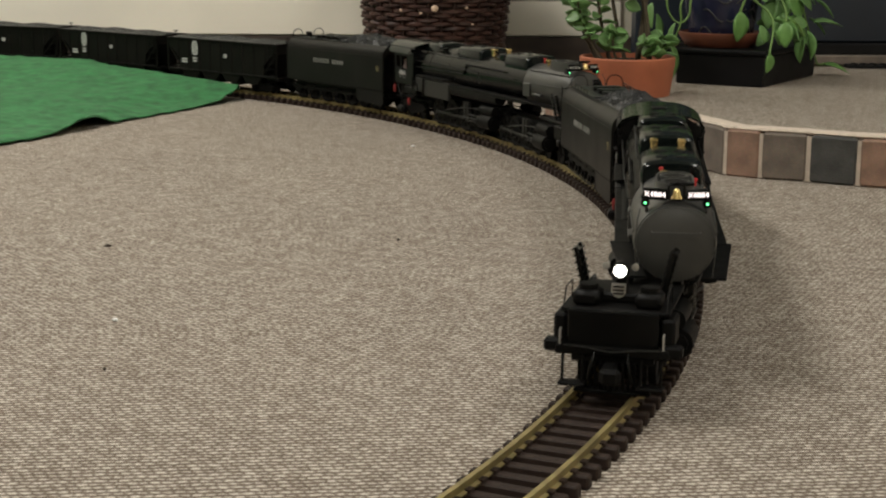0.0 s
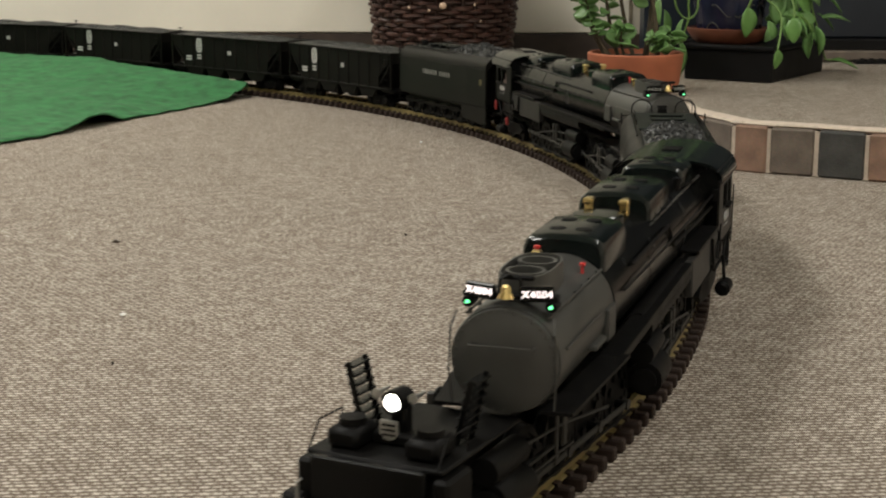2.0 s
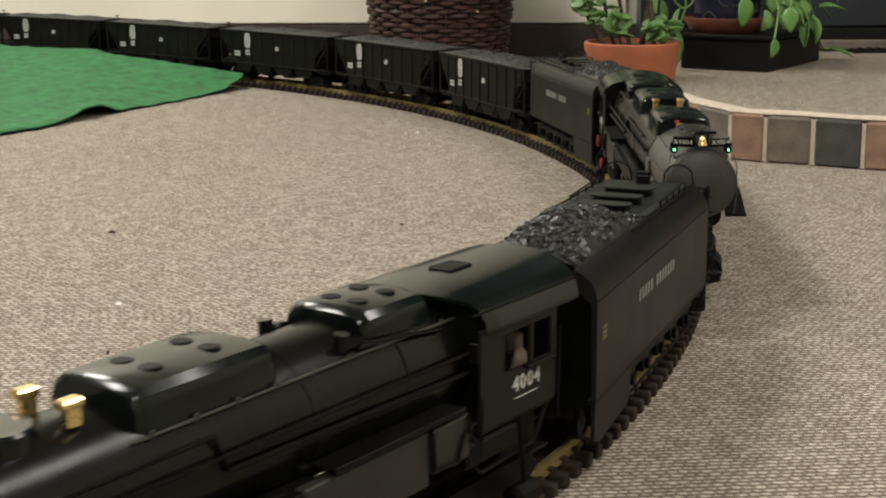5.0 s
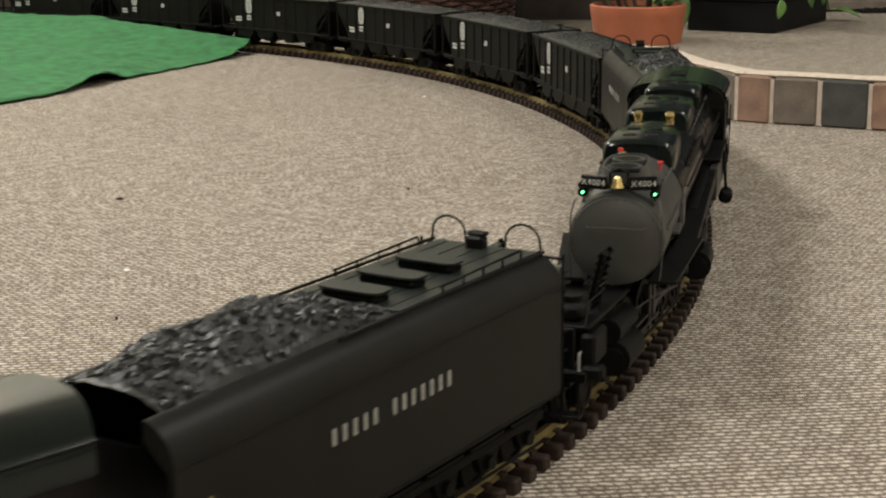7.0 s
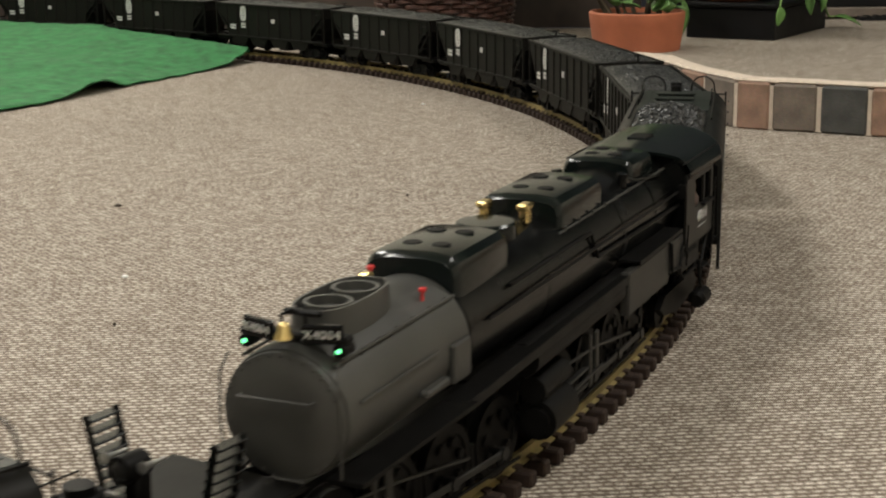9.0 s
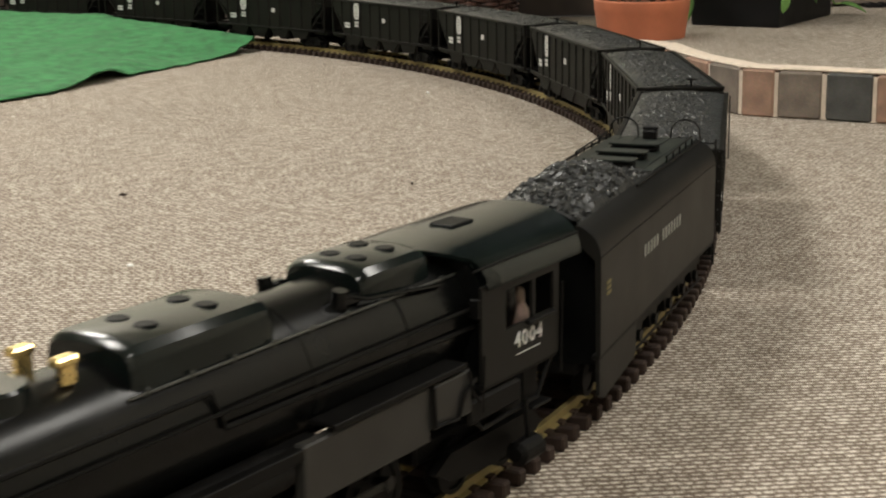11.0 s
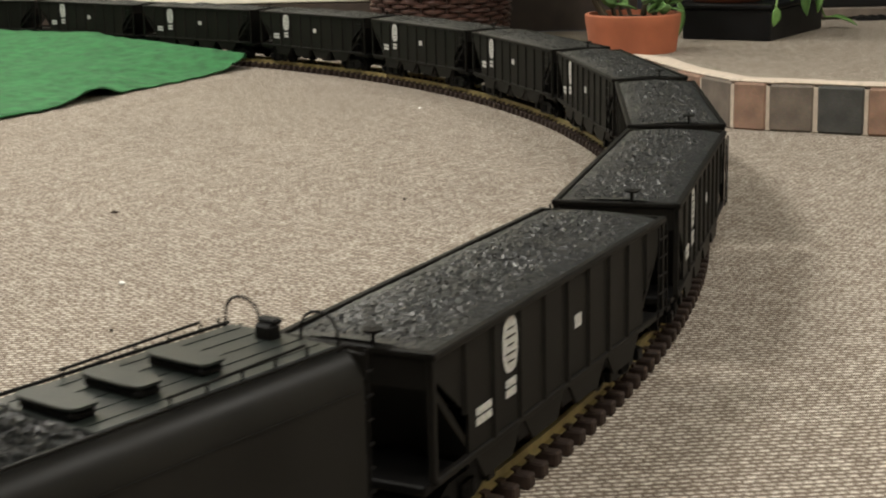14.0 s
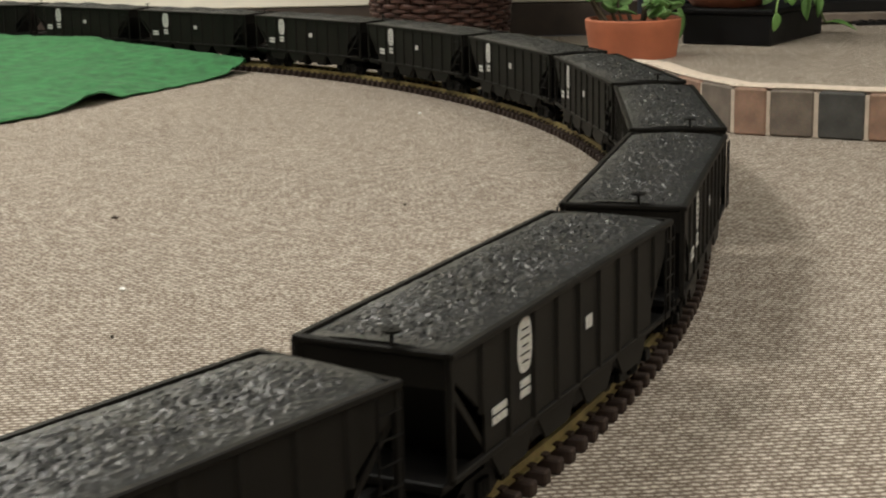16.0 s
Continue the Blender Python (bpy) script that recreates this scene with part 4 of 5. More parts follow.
    X0, X1, HW = -0.216, -0.135, 0.0488
    for sy in (-1, 1):
        y0, y1 = sorted((sy * (HW - 0.0020), sy * HW))
        for poly in ([(X0, 0.085), (X1, 0.085), (X1, 0.1130), (X0, 0.1130)], [(X0, 0.1360), (X1, 0.1360), (X1, 0.1430), (X0, 0.1430)],
                     [(X0, 0.1130), (X0 + 0.006, 0.1130), (X0 + 0.006, 0.1360), (X0, 0.1360)], [(X1 - 0.024, 0.1130), (X1, 0.1130), (X1, 0.1360), (X1 - 0.024, 0.1360)],
                     [(X0 + 0.026, 0.1130), (X0 + 0.029, 0.1130), (X0 + 0.029, 0.1360), (X0 + 0.026, 0.1360)]):
            bm = bmesh.new()
            prism(bm, poly, "y", y0, y1)
            part("side_panel", bm, TENDER_BLACK, cab)
        bm = bmesh.new()
        box(bm, (-0.194, sy * (HW + 0.001), 0.1122), (0.030, 0.005, 0.0022), 0.0006)
        part("arm_rest", bm, DULL_BLACK, cab)
        me = lettering("4004", 0.0132, space=1.16)
        me.materials.append(WHITE_PRINT)
        tx = new("cab_number", me)
        tx.parent = cab
        tx["label"] = "white painted cab number"
        face = Matrix(((-1, 0, 0), (0, 0, 1), (0, 1, 0))) if sy > 0 else Matrix(((1, 0, 0), (0, 0, -1), (0, 1, 0)))
        tx.matrix_basis = Matrix.Translation((-0.182, sy * (HW + 0.0004), 0.1035)) @ face.to_4x4()
        bm = bmesh.new()
        box(bm, (-0.182, sy * (HW + 0.0002), 0.0955), (0.025, 0.0006, 0.0004))
        part("print_line", bm, WHITE_PRINT, cab)
        bm = bmesh.new()
        tube(bm, [(X0 - 0.001, sy * (HW + 0.001), 0.072), (X0 - 0.001, sy * (HW + 0.002), 0.128)], 0.0007, 6)
        part("handrail", bm, DULL_BLACK, cab)
        bm = bmesh.new()
        tube(bm, [(X1 + 0.001, sy * (HW + 0.001), 0.072), (X1 + 0.001, sy * (HW + 0.002), 0.105)], 0.0007, 6)
        part("handrail", bm, DULL_BLACK, cab)
        # side window of the sloping vestibule
        bm = bmesh.new()
        box(bm, (X1 + 0.0016, sy * 0.0455, 0.131), (0.002, 0.006, 0.011), 0.0004)
        part("front_window", bm, DULL_BLACK, cab)
    bm = bmesh.new()
    outer = arch(HW + 0.0015, 0.1405, 0.1642, 15)
    inner = arch(HW - 0.0010, 0.1395, 0.1622, 15)
    secs = []
    for x in (X0 - 0.014, X1 - 0.004, X1 + 0.018):
        dz = 0
        secs.append([(x, y, z + dz) for y, z in outer] + [(x, y, z + dz) for y, z in reversed(inner)])
    # the forward lip sweeps back towards the eaves
    secs[-1] = [(X1 + 0.018 - 0.034 * (abs(y) / HW) ** 2, y, z) for (x, y, z) in secs[-1]]
    # the rear edge reaches out over the footplate, most of all along the ridge
    secs[0] = [(X0 - 0.038 + 0.014 * (abs(y) / HW) ** 2, y, z) for (x, y, z) in secs[0]]
    loft(bm, secs)
    bmesh.ops.recalc_face_normals(bm, faces=bm.faces)
    roof = part("roof", bm, ROOF_BLACK, cab, "glossy green-black arched roof", smooth=40)
    bm = bmesh.new()
    box(bm, (-0.182, -0.002, 0.1644), (0.022, 0.016, 0.0020), 0.0006)
    part("roof_hatch", bm, DULL_BLACK, roof)
    for y, z in (outer[2], outer[-3]):
        bm = bmesh.new()
        tube(bm, [(X0 - 0.026, y, z + 0.0001), (X1 + 0.004, y, z + 0.0001)], 0.00065, 6)
        part("roof_seam", bm, DULL_BLACK, roof)
    bm = bmesh.new()
    wallp = [(y, z) for y, z in arch(HW - 0.002, 0.139, 0.160, 11)]
    prism(bm, [(-HW + 0.002, 0.085)] + wallp + [(HW - 0.002, 0.085)], "x", X1 - 0.006, X1 - 0.003)
    part("front_wall", bm, BLACK, cab)
    bm = bmesh.new()
    box(bm, ((X0 + X1) / 2, 0, 0.084), (X1 - X0, 2 * HW - 0.002, 0.004), 0.0008)
    part("cab_floor", bm, DULL_BLACK, cab)
    for sy in (-1, 1):
        bm = bmesh.new()
        lathe(bm, [(0.100, 0.0050), (0.106, 0.0060), (0.116, 0.0058), (0.120, 0.003), (0.1215, 0.0034), (0.127, 0.0034), (0.129, 0.0012)], (-0.190, sy * 0.038, 0), 10)
        part("cab_figurine", bm, FIGURINE, cab, "small plain crew figurine", smooth=60)
    for sy in (-1, 1):
        bm = bmesh.new()
        tube(bm, [(X0 + 0.004, sy * 0.046, 0.084), (X0 + 0.020, sy * 0.046, 0.062), (X1 - 0.004, sy * 0.046, 0.060), (X1 + 0.010, sy * 0.044, 0.074)], 0.0014, 6)
        part("cab_strut", bm, DULL_BLACK, cab)
        bm = bmesh.new()
        box(bm, (-0.196, sy * 0.045, 0.058), (0.020, 0.010, 0.0018), 0.0005)
        box(bm, (-0.196, sy * 0.041, 0.070), (0.016, 0.0016, 0.026), 0.0004)
        part("cab_step", bm, DULL_BLACK, cab)
        bm = bmesh.new()
        box(bm, (-0.150, sy * 0.042, 0.073), (0.052, 0.012, 0.015), 0.002)
        part("ash_box", bm, DULL_BLACK, lo)
    # small red cocks below the cab, on one side
    for x, z, h in ((-0.214, 0.072, 0.016), (-0.150, 0.052, 0.014)):
        bm = bmesh.new()
        lathe(bm, [(z - h / 2, 0.0012), (z - h / 2 + 0.002, 0.0026), (z + h / 2 - 0.003, 0.0026), (z + h / 2, 0.0014)], (x, -0.0500, 0), 10)
        part("drain_cock", bm, DARK_RED, lo, "small red drain cock", smooth=40)
    # a turret of valves before the rear casing
    for sy in (-1, 1):
        bm = bmesh.new()
        cyl(bm, (-0.046, sy * 0.0225, 0.146), (-0.046, sy * 0.0245, 0.1595), 0.0046, 0.0040, seg=12)
        box(bm, (-0.054, sy * 0.0240, 0.1530), (0.014, 0.006, 0.006), 0.0014)
        tube(bm, [(-0.046, sy * 0.0245, 0.157), (-0.062, sy * 0.0290, 0.152), (-0.120, sy * 0.0330, 0.146)], 0.0011, 6)
        part("turret_valve", bm, BLACK, lo, smooth=40)
    # rear engine frame and trailing truck
    bm = bmesh.new()
    box(bm, (0.0, 0, 0.058), (0.36, 0.026, 0.022), 0.002)
    box(bm, (-0.165, 0, 0.050), (0.12, 0.050, 0.014), 0.002)
    part("rear_frame", bm, DULL_BLACK, lo)
    for sy in (-1, 1):
        bm = bmesh.new()
        y0, y1 = sorted((sy * 0.033, sy * 0.038))
        prism(bm, [(-0.215, 0.040), (-0.205, 0.050), (-0.120, 0.050), (-0.105, 0.042), (-0.118, 0.034), (-0.148, 0.030), (-0.175, 0.030), (-0.205, 0.034)], "y", y0, y1)
        part("trailing_frame", bm, DULL_BLACK, lo)
    for x in (-0.135, -0.185):
        wheelset("trailing_wheelset", lo, x, 0.0165, DULL_BLACK)
    engine_running_gear(lo, (-0.062, -0.008, 0.046, 0.100), 0.152)
    # front engine on its own pivot
    fe = new("front_engine")
    fe.parent = lo
    fe["label"] = "swivelling front engine with headlight and pilot"
    front_engine(fe, lit)
    return lo, fe


def engine_running_gear(parent, axles, cyl_x):
    """Four driving axles with rods, cylinders and valve gear on both sides."""
    for i, x in enumerate(axles):
        wheelset("driving_wheelset", parent, x, 0.0250, DULL_BLACK, spokes=7, throw=0.0085)
    for sy in (-1, 1):
        bm = bmesh.new()
        for a, b in zip(axles, axles[1:]):
            box(bm, ((a + b) / 2, sy * 0.0365, 0), (b - a, 0.0018, 0.0045), 0.0006)
        for a in axles:
            cyl(bm, (a, sy * 0.0352, 0), (a, sy * 0.0382, 0), 0.0040, seg=12)
        rod = part("side_rod", bm, STEEL, parent, "worn steel side rod")
        rod.location = (0, 0, DRAWN_RAIL + 0.025)
        RODS.append((rod, math.pi / 2 * (sy > 0), 0.0250 * LOWER, 0.0085 * LOWER))
        bm = bmesh.new()
        cyl(bm, (cyl_x - 0.020, sy * 0.041, 0.0475), (cyl_x + 0.022, sy * 0.041, 0.0475), 0.0125, seg=20)
        cyl(bm, (cyl_x - 0.022, sy * 0.039, 0.067), (cyl_x + 0.024, sy * 0.039, 0.067), 0.0085, seg=18)
        box(bm, (cyl_x, sy * 0.036, 0.058), (0.036, 0.018, 0.024), 0.003)
        cyl(bm, (cyl_x + 0.022, sy * 0.041, 0.0475), (cyl_x + 0.025, sy * 0.041, 0.0475), 0.0085, seg=16)
        part("cylinder", bm, DULL_BLACK, parent, smooth=40)
        bm = bmesh.new()
        box(bm, (cyl_x - 0.047, sy * 0.041, 0.0530), (0.054, 0.004, 0.0022), 0.0005)
        box(bm, (cyl_x - 0.047, sy * 0.041, 0.0425), (0.054, 0.004, 0.0022), 0.0005)
        box(bm, (cyl_x - 0.072, sy * 0.041, 0.058), (0.005, 0.006, 0.036), 0.001)
        tube(bm, [(cyl_x - 0.02, sy * 0.0435, 0.0475), (axles[2] + 0.01, sy * 0.0435, 0.0475)], 0.0012, 6)
        part("slide_bar", bm, STEEL, parent)
        bm = bmesh.new()
        box(bm, (cyl_x - 0.085, sy * 0.0425, 0.062), (0.007, 0.003, 0.026), 0.001)
        tube(bm, [(cyl_x - 0.020, sy * 0.0405, 0.067), (cyl_x - 0.085, sy * 0.0430, 0.064), (axles[1], sy * 0.0430, 0.052)], 0.0011, 6)
        part("valve_gear", bm, STEEL, parent)
        # brake hangers and springs between the wheels
        bm = bmesh.new()
        for a, b in zip(axles, axles[1:]):
            box(bm, ((a + b) / 2, sy * 0.028, 0.036), (0.006, 0.003, 0.026), 0.001)
        tube(bm, [(axles[0] - 0.02, sy * 0.033, 0.0255), (axles[-1] + 0.02, sy * 0.033, 0.0255)], 0.0012, 6)
        part("brake_rigging", bm, DULL_BLACK, parent)


def front_engine(fe, lit):
    """Origin under the engine's own centre, 0.300 ahead of the locomotive's."""
    o = 0.300
    engine_running_gear(fe, tuple(x - o for x in (0.196, 0.250, 0.304, 0.358)), 0.412 - o)
    bm = bmesh.new()
    box(bm, (0.01, 0, 0.056), (0.34, 0.026, 0.022), 0.002)
    part("front_frame", bm, DULL_BLACK, fe)
    for x in (0.400, 0.455):
        wheelset("pilot_wheelset", fe, x - o, 0.0150, DULL_BLACK)
    x = lambda v: v - o
    # deck and its pumps
    bm = bmesh.new()
    box(bm, (x(0.440), 0, 0.0845), (0.100, 0.082, 0.003), 0.0008)
    box(bm, (x(0.452), 0, 0.0800), (0.090, 0.060, 0.010), 0.001)
    deck = part("pilot_deck", bm, DULL_BLACK, fe)
    for sy in (-1, 1):
        bm = bmesh.new()
        box(bm, (x(0.470), sy * 0.0235, 0.0915), (0.026, 0.020, 0.012), 0.003)
        cyl(bm, (x(0.470), sy * 0.0235, 0.094), (x(0.470), sy * 0.0235, 0.1015), 0.0075, seg=16)
        part("air_pump", bm, DULL_BLACK, fe, smooth=40)
        # slatted steps that lead from the deck to the boards
        lean = radians(13)
        steps = new("deck_steps")
        steps.parent = fe
        steps["label"] = "black slatted deck steps"
        for q in (-0.0095, 0.0095):
            bm = bmesh.new()
            box(bm, (x(0.440) + q, sy * 0.033, 0.1040), (0.0018, 0.0034, 0.0430), 0.0004, Matrix.Rotation(-sy * lean, 3, "X"))
            part("stringer", bm, BLACK, steps)
        for k in range(8):
            f = k / 7 - 0.5
            bm = bmesh.new()
            box(bm, (x(0.440), sy * (0.033 + math.sin(lean) * f * 0.038), 0.1040 + math.cos(lean) * f * 0.038), (0.0190, 0.0070, 0.0014), 0.0004)
            part("tread", bm, BLACK, steps)
        # cylinder-front valance, poling pocket, footboard and hanger
        bm = bmesh.new()
        box(bm, (x(0.478), sy * 0.0405, 0.0705), (0.030, 0.010, 0.022), 0.002)
        box(bm, (x(0.494), sy * 0.045, 0.0575), (0.012, 0.014, 0.010), 0.002)
        part("cooler", bm, DULL_BLACK, fe)
        bm = bmesh.new()
        box(bm, (x(0.500), sy * 0.0295, 0.0290), (0.012, 0.020, 0.0025), 0.0006)
        tube(bm, [(x(0.500), sy * 0.022, 0.030), (x(0.498), sy * 0.022, 0.056)], 0.0012, 6)
        tube(bm, [(x(0.500), sy * 0.037, 0.030), (x(0.498), sy * 0.037, 0.056)], 0.0012, 6)
        part("footboard", bm, DULL_BLACK, fe)
        bm = bmesh.new()
        tube(bm, [(x(0.500), sy * 0.0385, 0.060), (x(0.5035), sy * 0.0385, 0.0605), (x(0.5035), sy * 0.0385, 0.0715), (x(0.500), sy * 0.0385, 0.072)], 0.0009, 6)
        part("grab_iron", bm, SILVER, fe)
        bm = bmesh.new()
        tube(bm, [(x(0.455), sy * 0.0385, 0.086), (x(0.455), sy * 0.0385, 0.100), (x(0.480), sy * 0.0385, 0.1005), (x(0.492), sy * 0.0385, 0.086)], 0.0006, 6)
        part("deck_rail", bm, DULL_BLACK, fe)
    bm = bmesh.new()
    box(bm, (x(0.4965), 0, 0.0705), (0.004, 0.068, 0.032), 0.001)
    box(bm, (x(0.4980), 0, 0.0555), (0.008, 0.086, 0.008), 0.0015)
    part("front_shield", bm, BLACK, fe, "flat black front shield")
    bm = bmesh.new()
    tube(bm, [(x(0.503), -0.036, 0.0600), (x(0.505), -0.018, 0.0592), (x(0.506), 0, 0.0570), (x(0.505), 0.018, 0.0592), (x(0.503), 0.036, 0.0600)], 0.0006, 6)
    part("lift_bar", bm, STEEL, fe)
    # slatted pilot and coupler
    for k in range(13):
        y = (k - 6) * 0.0042
        bm = bmesh.new()
        box(bm, (x(0.4985) - abs(y) * 0.25, y, 0.0345), (0.004, 0.0020, 0.026), 0.0005, Matrix.Rotation(radians(14), 3, "Y"))
        part("pilot_slat", bm, DULL_BLACK, fe)
    bm = bmesh.new()
    box(bm, (x(0.493), 0, 0.0225), (0.010, 0.058, 0.003), 0.001)
    box(bm, (x(0.492), 0, 0.0485), (0.010, 0.062, 0.006), 0.001)
    part("pilot_beam", bm, DULL_BLACK, fe)
    bm = bmesh.new()
    box(bm, (x(0.512), 0, 0.0430), (0.026, 0.011, 0.010), 0.002)
    box(bm, (x(0.524), 0.003, 0.0430), (0.010, 0.015, 0.013), 0.003)
    part("coupler", bm, DULL_BLACK, fe)
    # air horns beside the headlight, and hoses on the deck's edge
    for sy in (-1, 1):
        bm = bmesh.new()
        lathe(bm, [(x(0.452), 0.0008), (x(0.458), 0.0011), (x(0.464), 0.0019), (x(0.466), 0.0030), (x(0.4662), 0.0022)], (0, sy * 0.0110, 0.1150), 14, "x")
        part("horn", bm, SILVER, fe, "small silver horn", smooth=40)
        bm = bmesh.new()
        tube(bm, [(x(0.499), sy * 0.0125, 0.056), (x(0.506), sy * 0.0130, 0.051), (x(0.508), sy * 0.0150, 0.041), (x(0.505), sy * 0.0165, 0.034)], 0.0014, 7)
        part("air_hose", bm, BLACK, fe, smooth=60)
    # headlight and the shield below it
    bm = bmesh.new()
    lathe(bm, [(x(0.452), 0.003), (x(0.454), 0.0062), (x(0.467), 0.0068), (x(0.469), 0.0068), (x(0.4692), 0.0052), (x(0.4675), 0.0050)], (0, 0, 0.1120), 24, "x")
    box(bm, (x(0.458), 0, 0.0990), (0.010, 0.010, 0.020), 0.002)
    box(bm, (x(0.458), 0, 0.0895), (0.016, 0.030, 0.008), 0.002)
    head = part("headlight", bm, DULL_BLACK, fe, "round headlight", smooth=40)
    bm = bmesh.new()
    lathe(bm, [(x(0.4676), 0.0050), (x(0.4690), 0.0046), (x(0.4700), 0.0025)], (0, 0, 0.1120), 20, "x")
    part("lens", bm, HEADLIGHT if lit else STEEL, head, "bright headlight lens" if lit else "dark headlight lens")
    bm = bmesh.new()
    pts = [(-0.0055, 0.1030), (0.0055, 0.1030), (0.0055, 0.0955), (0.003, 0.0925), (0, 0.0915), (-0.003, 0.0925), (-0.0055, 0.0955)]
    prism(bm, pts, "x", x(0.4715), x(0.4728))
    em = part("shield_emblem", bm, SILVER, fe, "small silver shield emblem")
    bm = bmesh.new()
    for k in range(3):
        box(bm, (x(0.4731), 0, 0.1005 - 0.0028 * k), (0.0006, 0.0080, 0.0011))
    part("emblem_bar", bm, BLACK, em)


def tender():
    """A fourteen-wheel tender with a coal bunker, tank deck, rails and ladder."""
    te = new("tender")
    tagged(te, "black locomotive tender with white lettering, full of coal", "train tender", group="tenders")
    X0, X1, HW, TOP = -0.153, 0.180, 0.0500, 0.1475
    side = [(-HW, 0.063), (-HW, 0.128), (-HW + 0.0012, 0.135), (-HW + 0.004, 0.1405), (-HW + 0.0085, 0.1448), (-HW + 0.014, TOP)]
    prof = side + [(-y, z) for y, z in reversed(side)]
    bm = bmesh.new()
    cut = -0.006
    sec = [[(x, y, z) for y, z in prof] for x in (X0, cut)]
    loft(bm, sec)
    bmesh.ops.recalc_face_normals(bm, faces=bm.faces)
    part("water_tank", bm, TENDER_BLACK, te, "black rear water tank", smooth=50)
    for sy in (-1, 1):
        bm = bmesh.new()
        loop = [(sy * HW, 0.063), (sy * HW, 0.128), (sy * (HW - 0.0012), 0.135), (sy * (HW - 0.004), 0.1405), (sy * (HW - 0.0085), 0.1448), (sy * (HW - 0.014), TOP + 0.0005), (sy * (HW - 0.0165), TOP + 0.0005), (sy * (HW - 0.0165), 0.138), (sy * (HW - 0.004), 0.126), (sy * (HW - 0.003), 0.063)]
        loft(bm, [[(x, y, z) for y, z in loop] for x in (cut, X1)])
        bmesh.ops.recalc_face_normals(bm, faces=bm.faces)
        part("bunker_side", bm, TENDER_BLACK, te, smooth=50)
        # lettering: twelve bars in two words
        bm = bmesh.new()
        for k in range(13):
            if k == 5:
                continue
            x = (0.0725 if sy > 0 else 0.046) - 0.0084 * k
            box(bm, (x, sy * (HW + 0.0003), 0.1075), (0.0026, 0.0006, 0.0085))
        part("letter_bar", bm, CREAM_PRINT, te, "row of cream letter-sized bars")
        bm = bmesh.new()
        for k in range(3):
            box(bm, (0.163, sy * (HW + 0.0003), 0.1085 - 0.0036 * k), (0.0090, 0.0006, 0.0020))
        part("data_print", bm, YELLOW_PRINT, te, "yellow bars of small print")
        # lower sill and tie straps
        bm = bmesh.new()
        box(bm, ((X0 + X1) / 2, sy * (HW - 0.0030), 0.0615), (X1 - X0, 0.006, 0.004), 0.001)
        tube(bm, [(X0, sy * (HW - 0.012), TOP + 0.0012), (X1 - 0.13, sy * (HW - 0.012), TOP + 0.0012)], 0.0010, 6)
        part("sill", bm, DULL_BLACK, te)
        # the skirt below the coal bunker, and a seam under the rounded shoulder
        bm = bmesh.new()
        y0, y1 = sorted((sy * (HW - 0.003), sy * (HW - 0.0004)))
        prism(bm, [(0.092, 0.0627), (0.092, 0.040), (0.100, 0.036), (X1 - 0.010, 0.031), (X1, 0.036), (X1, 0.0627)], "y", y0, y1)
        part("skirt", bm, TENDER_BLACK, te)
        bm = bmesh.new()
        tube(bm, [(X0 + 0.004, sy * (HW + 0.0001), 0.1285), (X1 - 0.002, sy * (HW + 0.0001), 0.1285)], 0.0005, 5)
        part("seam", bm, TENDER_BLACK, te)
        # handrail along the tank's edge
        bm = bmesh.new()
        y = sy * (HW - 0.0150)
        tube(bm, [(-0.045, y, 0.1525), (-0.130, y, 0.1545)], 0.00075, 6)
        for k in range(5):
            xx = -0.047 - 0.021 * k
            tube(bm, [(xx, y, TOP), (xx, y, 0.1535)], 0.0007, 5)
        part("handrail", bm, DULL_BLACK, te)
        bm = bmesh.new()
        pts = [(X0 + 0.003, sy * 0.0375, TOP - 0.002)]
        for k in range(9):
            a = math.pi * k / 8
            pts.append((X0 + 0.003, sy * (0.0255 + 0.0120 * math.cos(a)), TOP + 0.003 + 0.0145 * math.sin(a) ** 0.7))
        pts.append((X0 + 0.003, sy * 0.0135, TOP))
        tube(bm, pts, 0.0008, 6)
        part("hoop_rail", bm, DULL_BLACK, te)
        # rear ladders
        bm = bmesh.new()
        for q in (0.0, 0.016):
            tube(bm, [(X0 - 0.003, sy * (HW - 0.001 - q), 0.040), (X0 - 0.003, sy * (HW - 0.001 - q), 0.1480)], 0.0009, 6)
        for k in range(9):
            z = 0.045 + 0.0125 * k
            tube(bm, [(X0 - 0.003, sy * (HW - 0.001), z), (X0 - 0.003, sy * (HW - 0.017), z)], 0.0008, 6)
        for k in range(8):
            z = 0.0505 + 0.0125 * k
            tube(bm, [(X0 + 0.001, sy * (HW + 0.002), z), (X0 - 0.003, sy * (HW + 0.002), z)], 0.0008, 6)
        part("ladder", bm, DULL_BLACK, te)
    # tank deck furniture
    for x in (-0.016, -0.051, -0.088):
        bm = bmesh.new()
        box(bm, (x, 0.0, TOP + 0.0032), (0.0145, 0.037, 0.0065), 0.0024)
        hatch = part("tank_hatch", bm, DULL_BLACK, te, "low rectangular hatch")
        bm = bmesh.new()
        prism(bm, [(x + 0.0085 * math.copysign(abs(math.cos(q)) ** 0.35, math.cos(q)), 0.0200 * math.copysign(abs(math.sin(q)) ** 0.5, math.sin(q))) for q in (2 * math.pi * (i + 0.5) / 24 for i in range(24))], "z", TOP + 0.0062, TOP + 0.0076)
        part("lid", bm, TANK_DECK, hatch, "grey-green hatch lid")
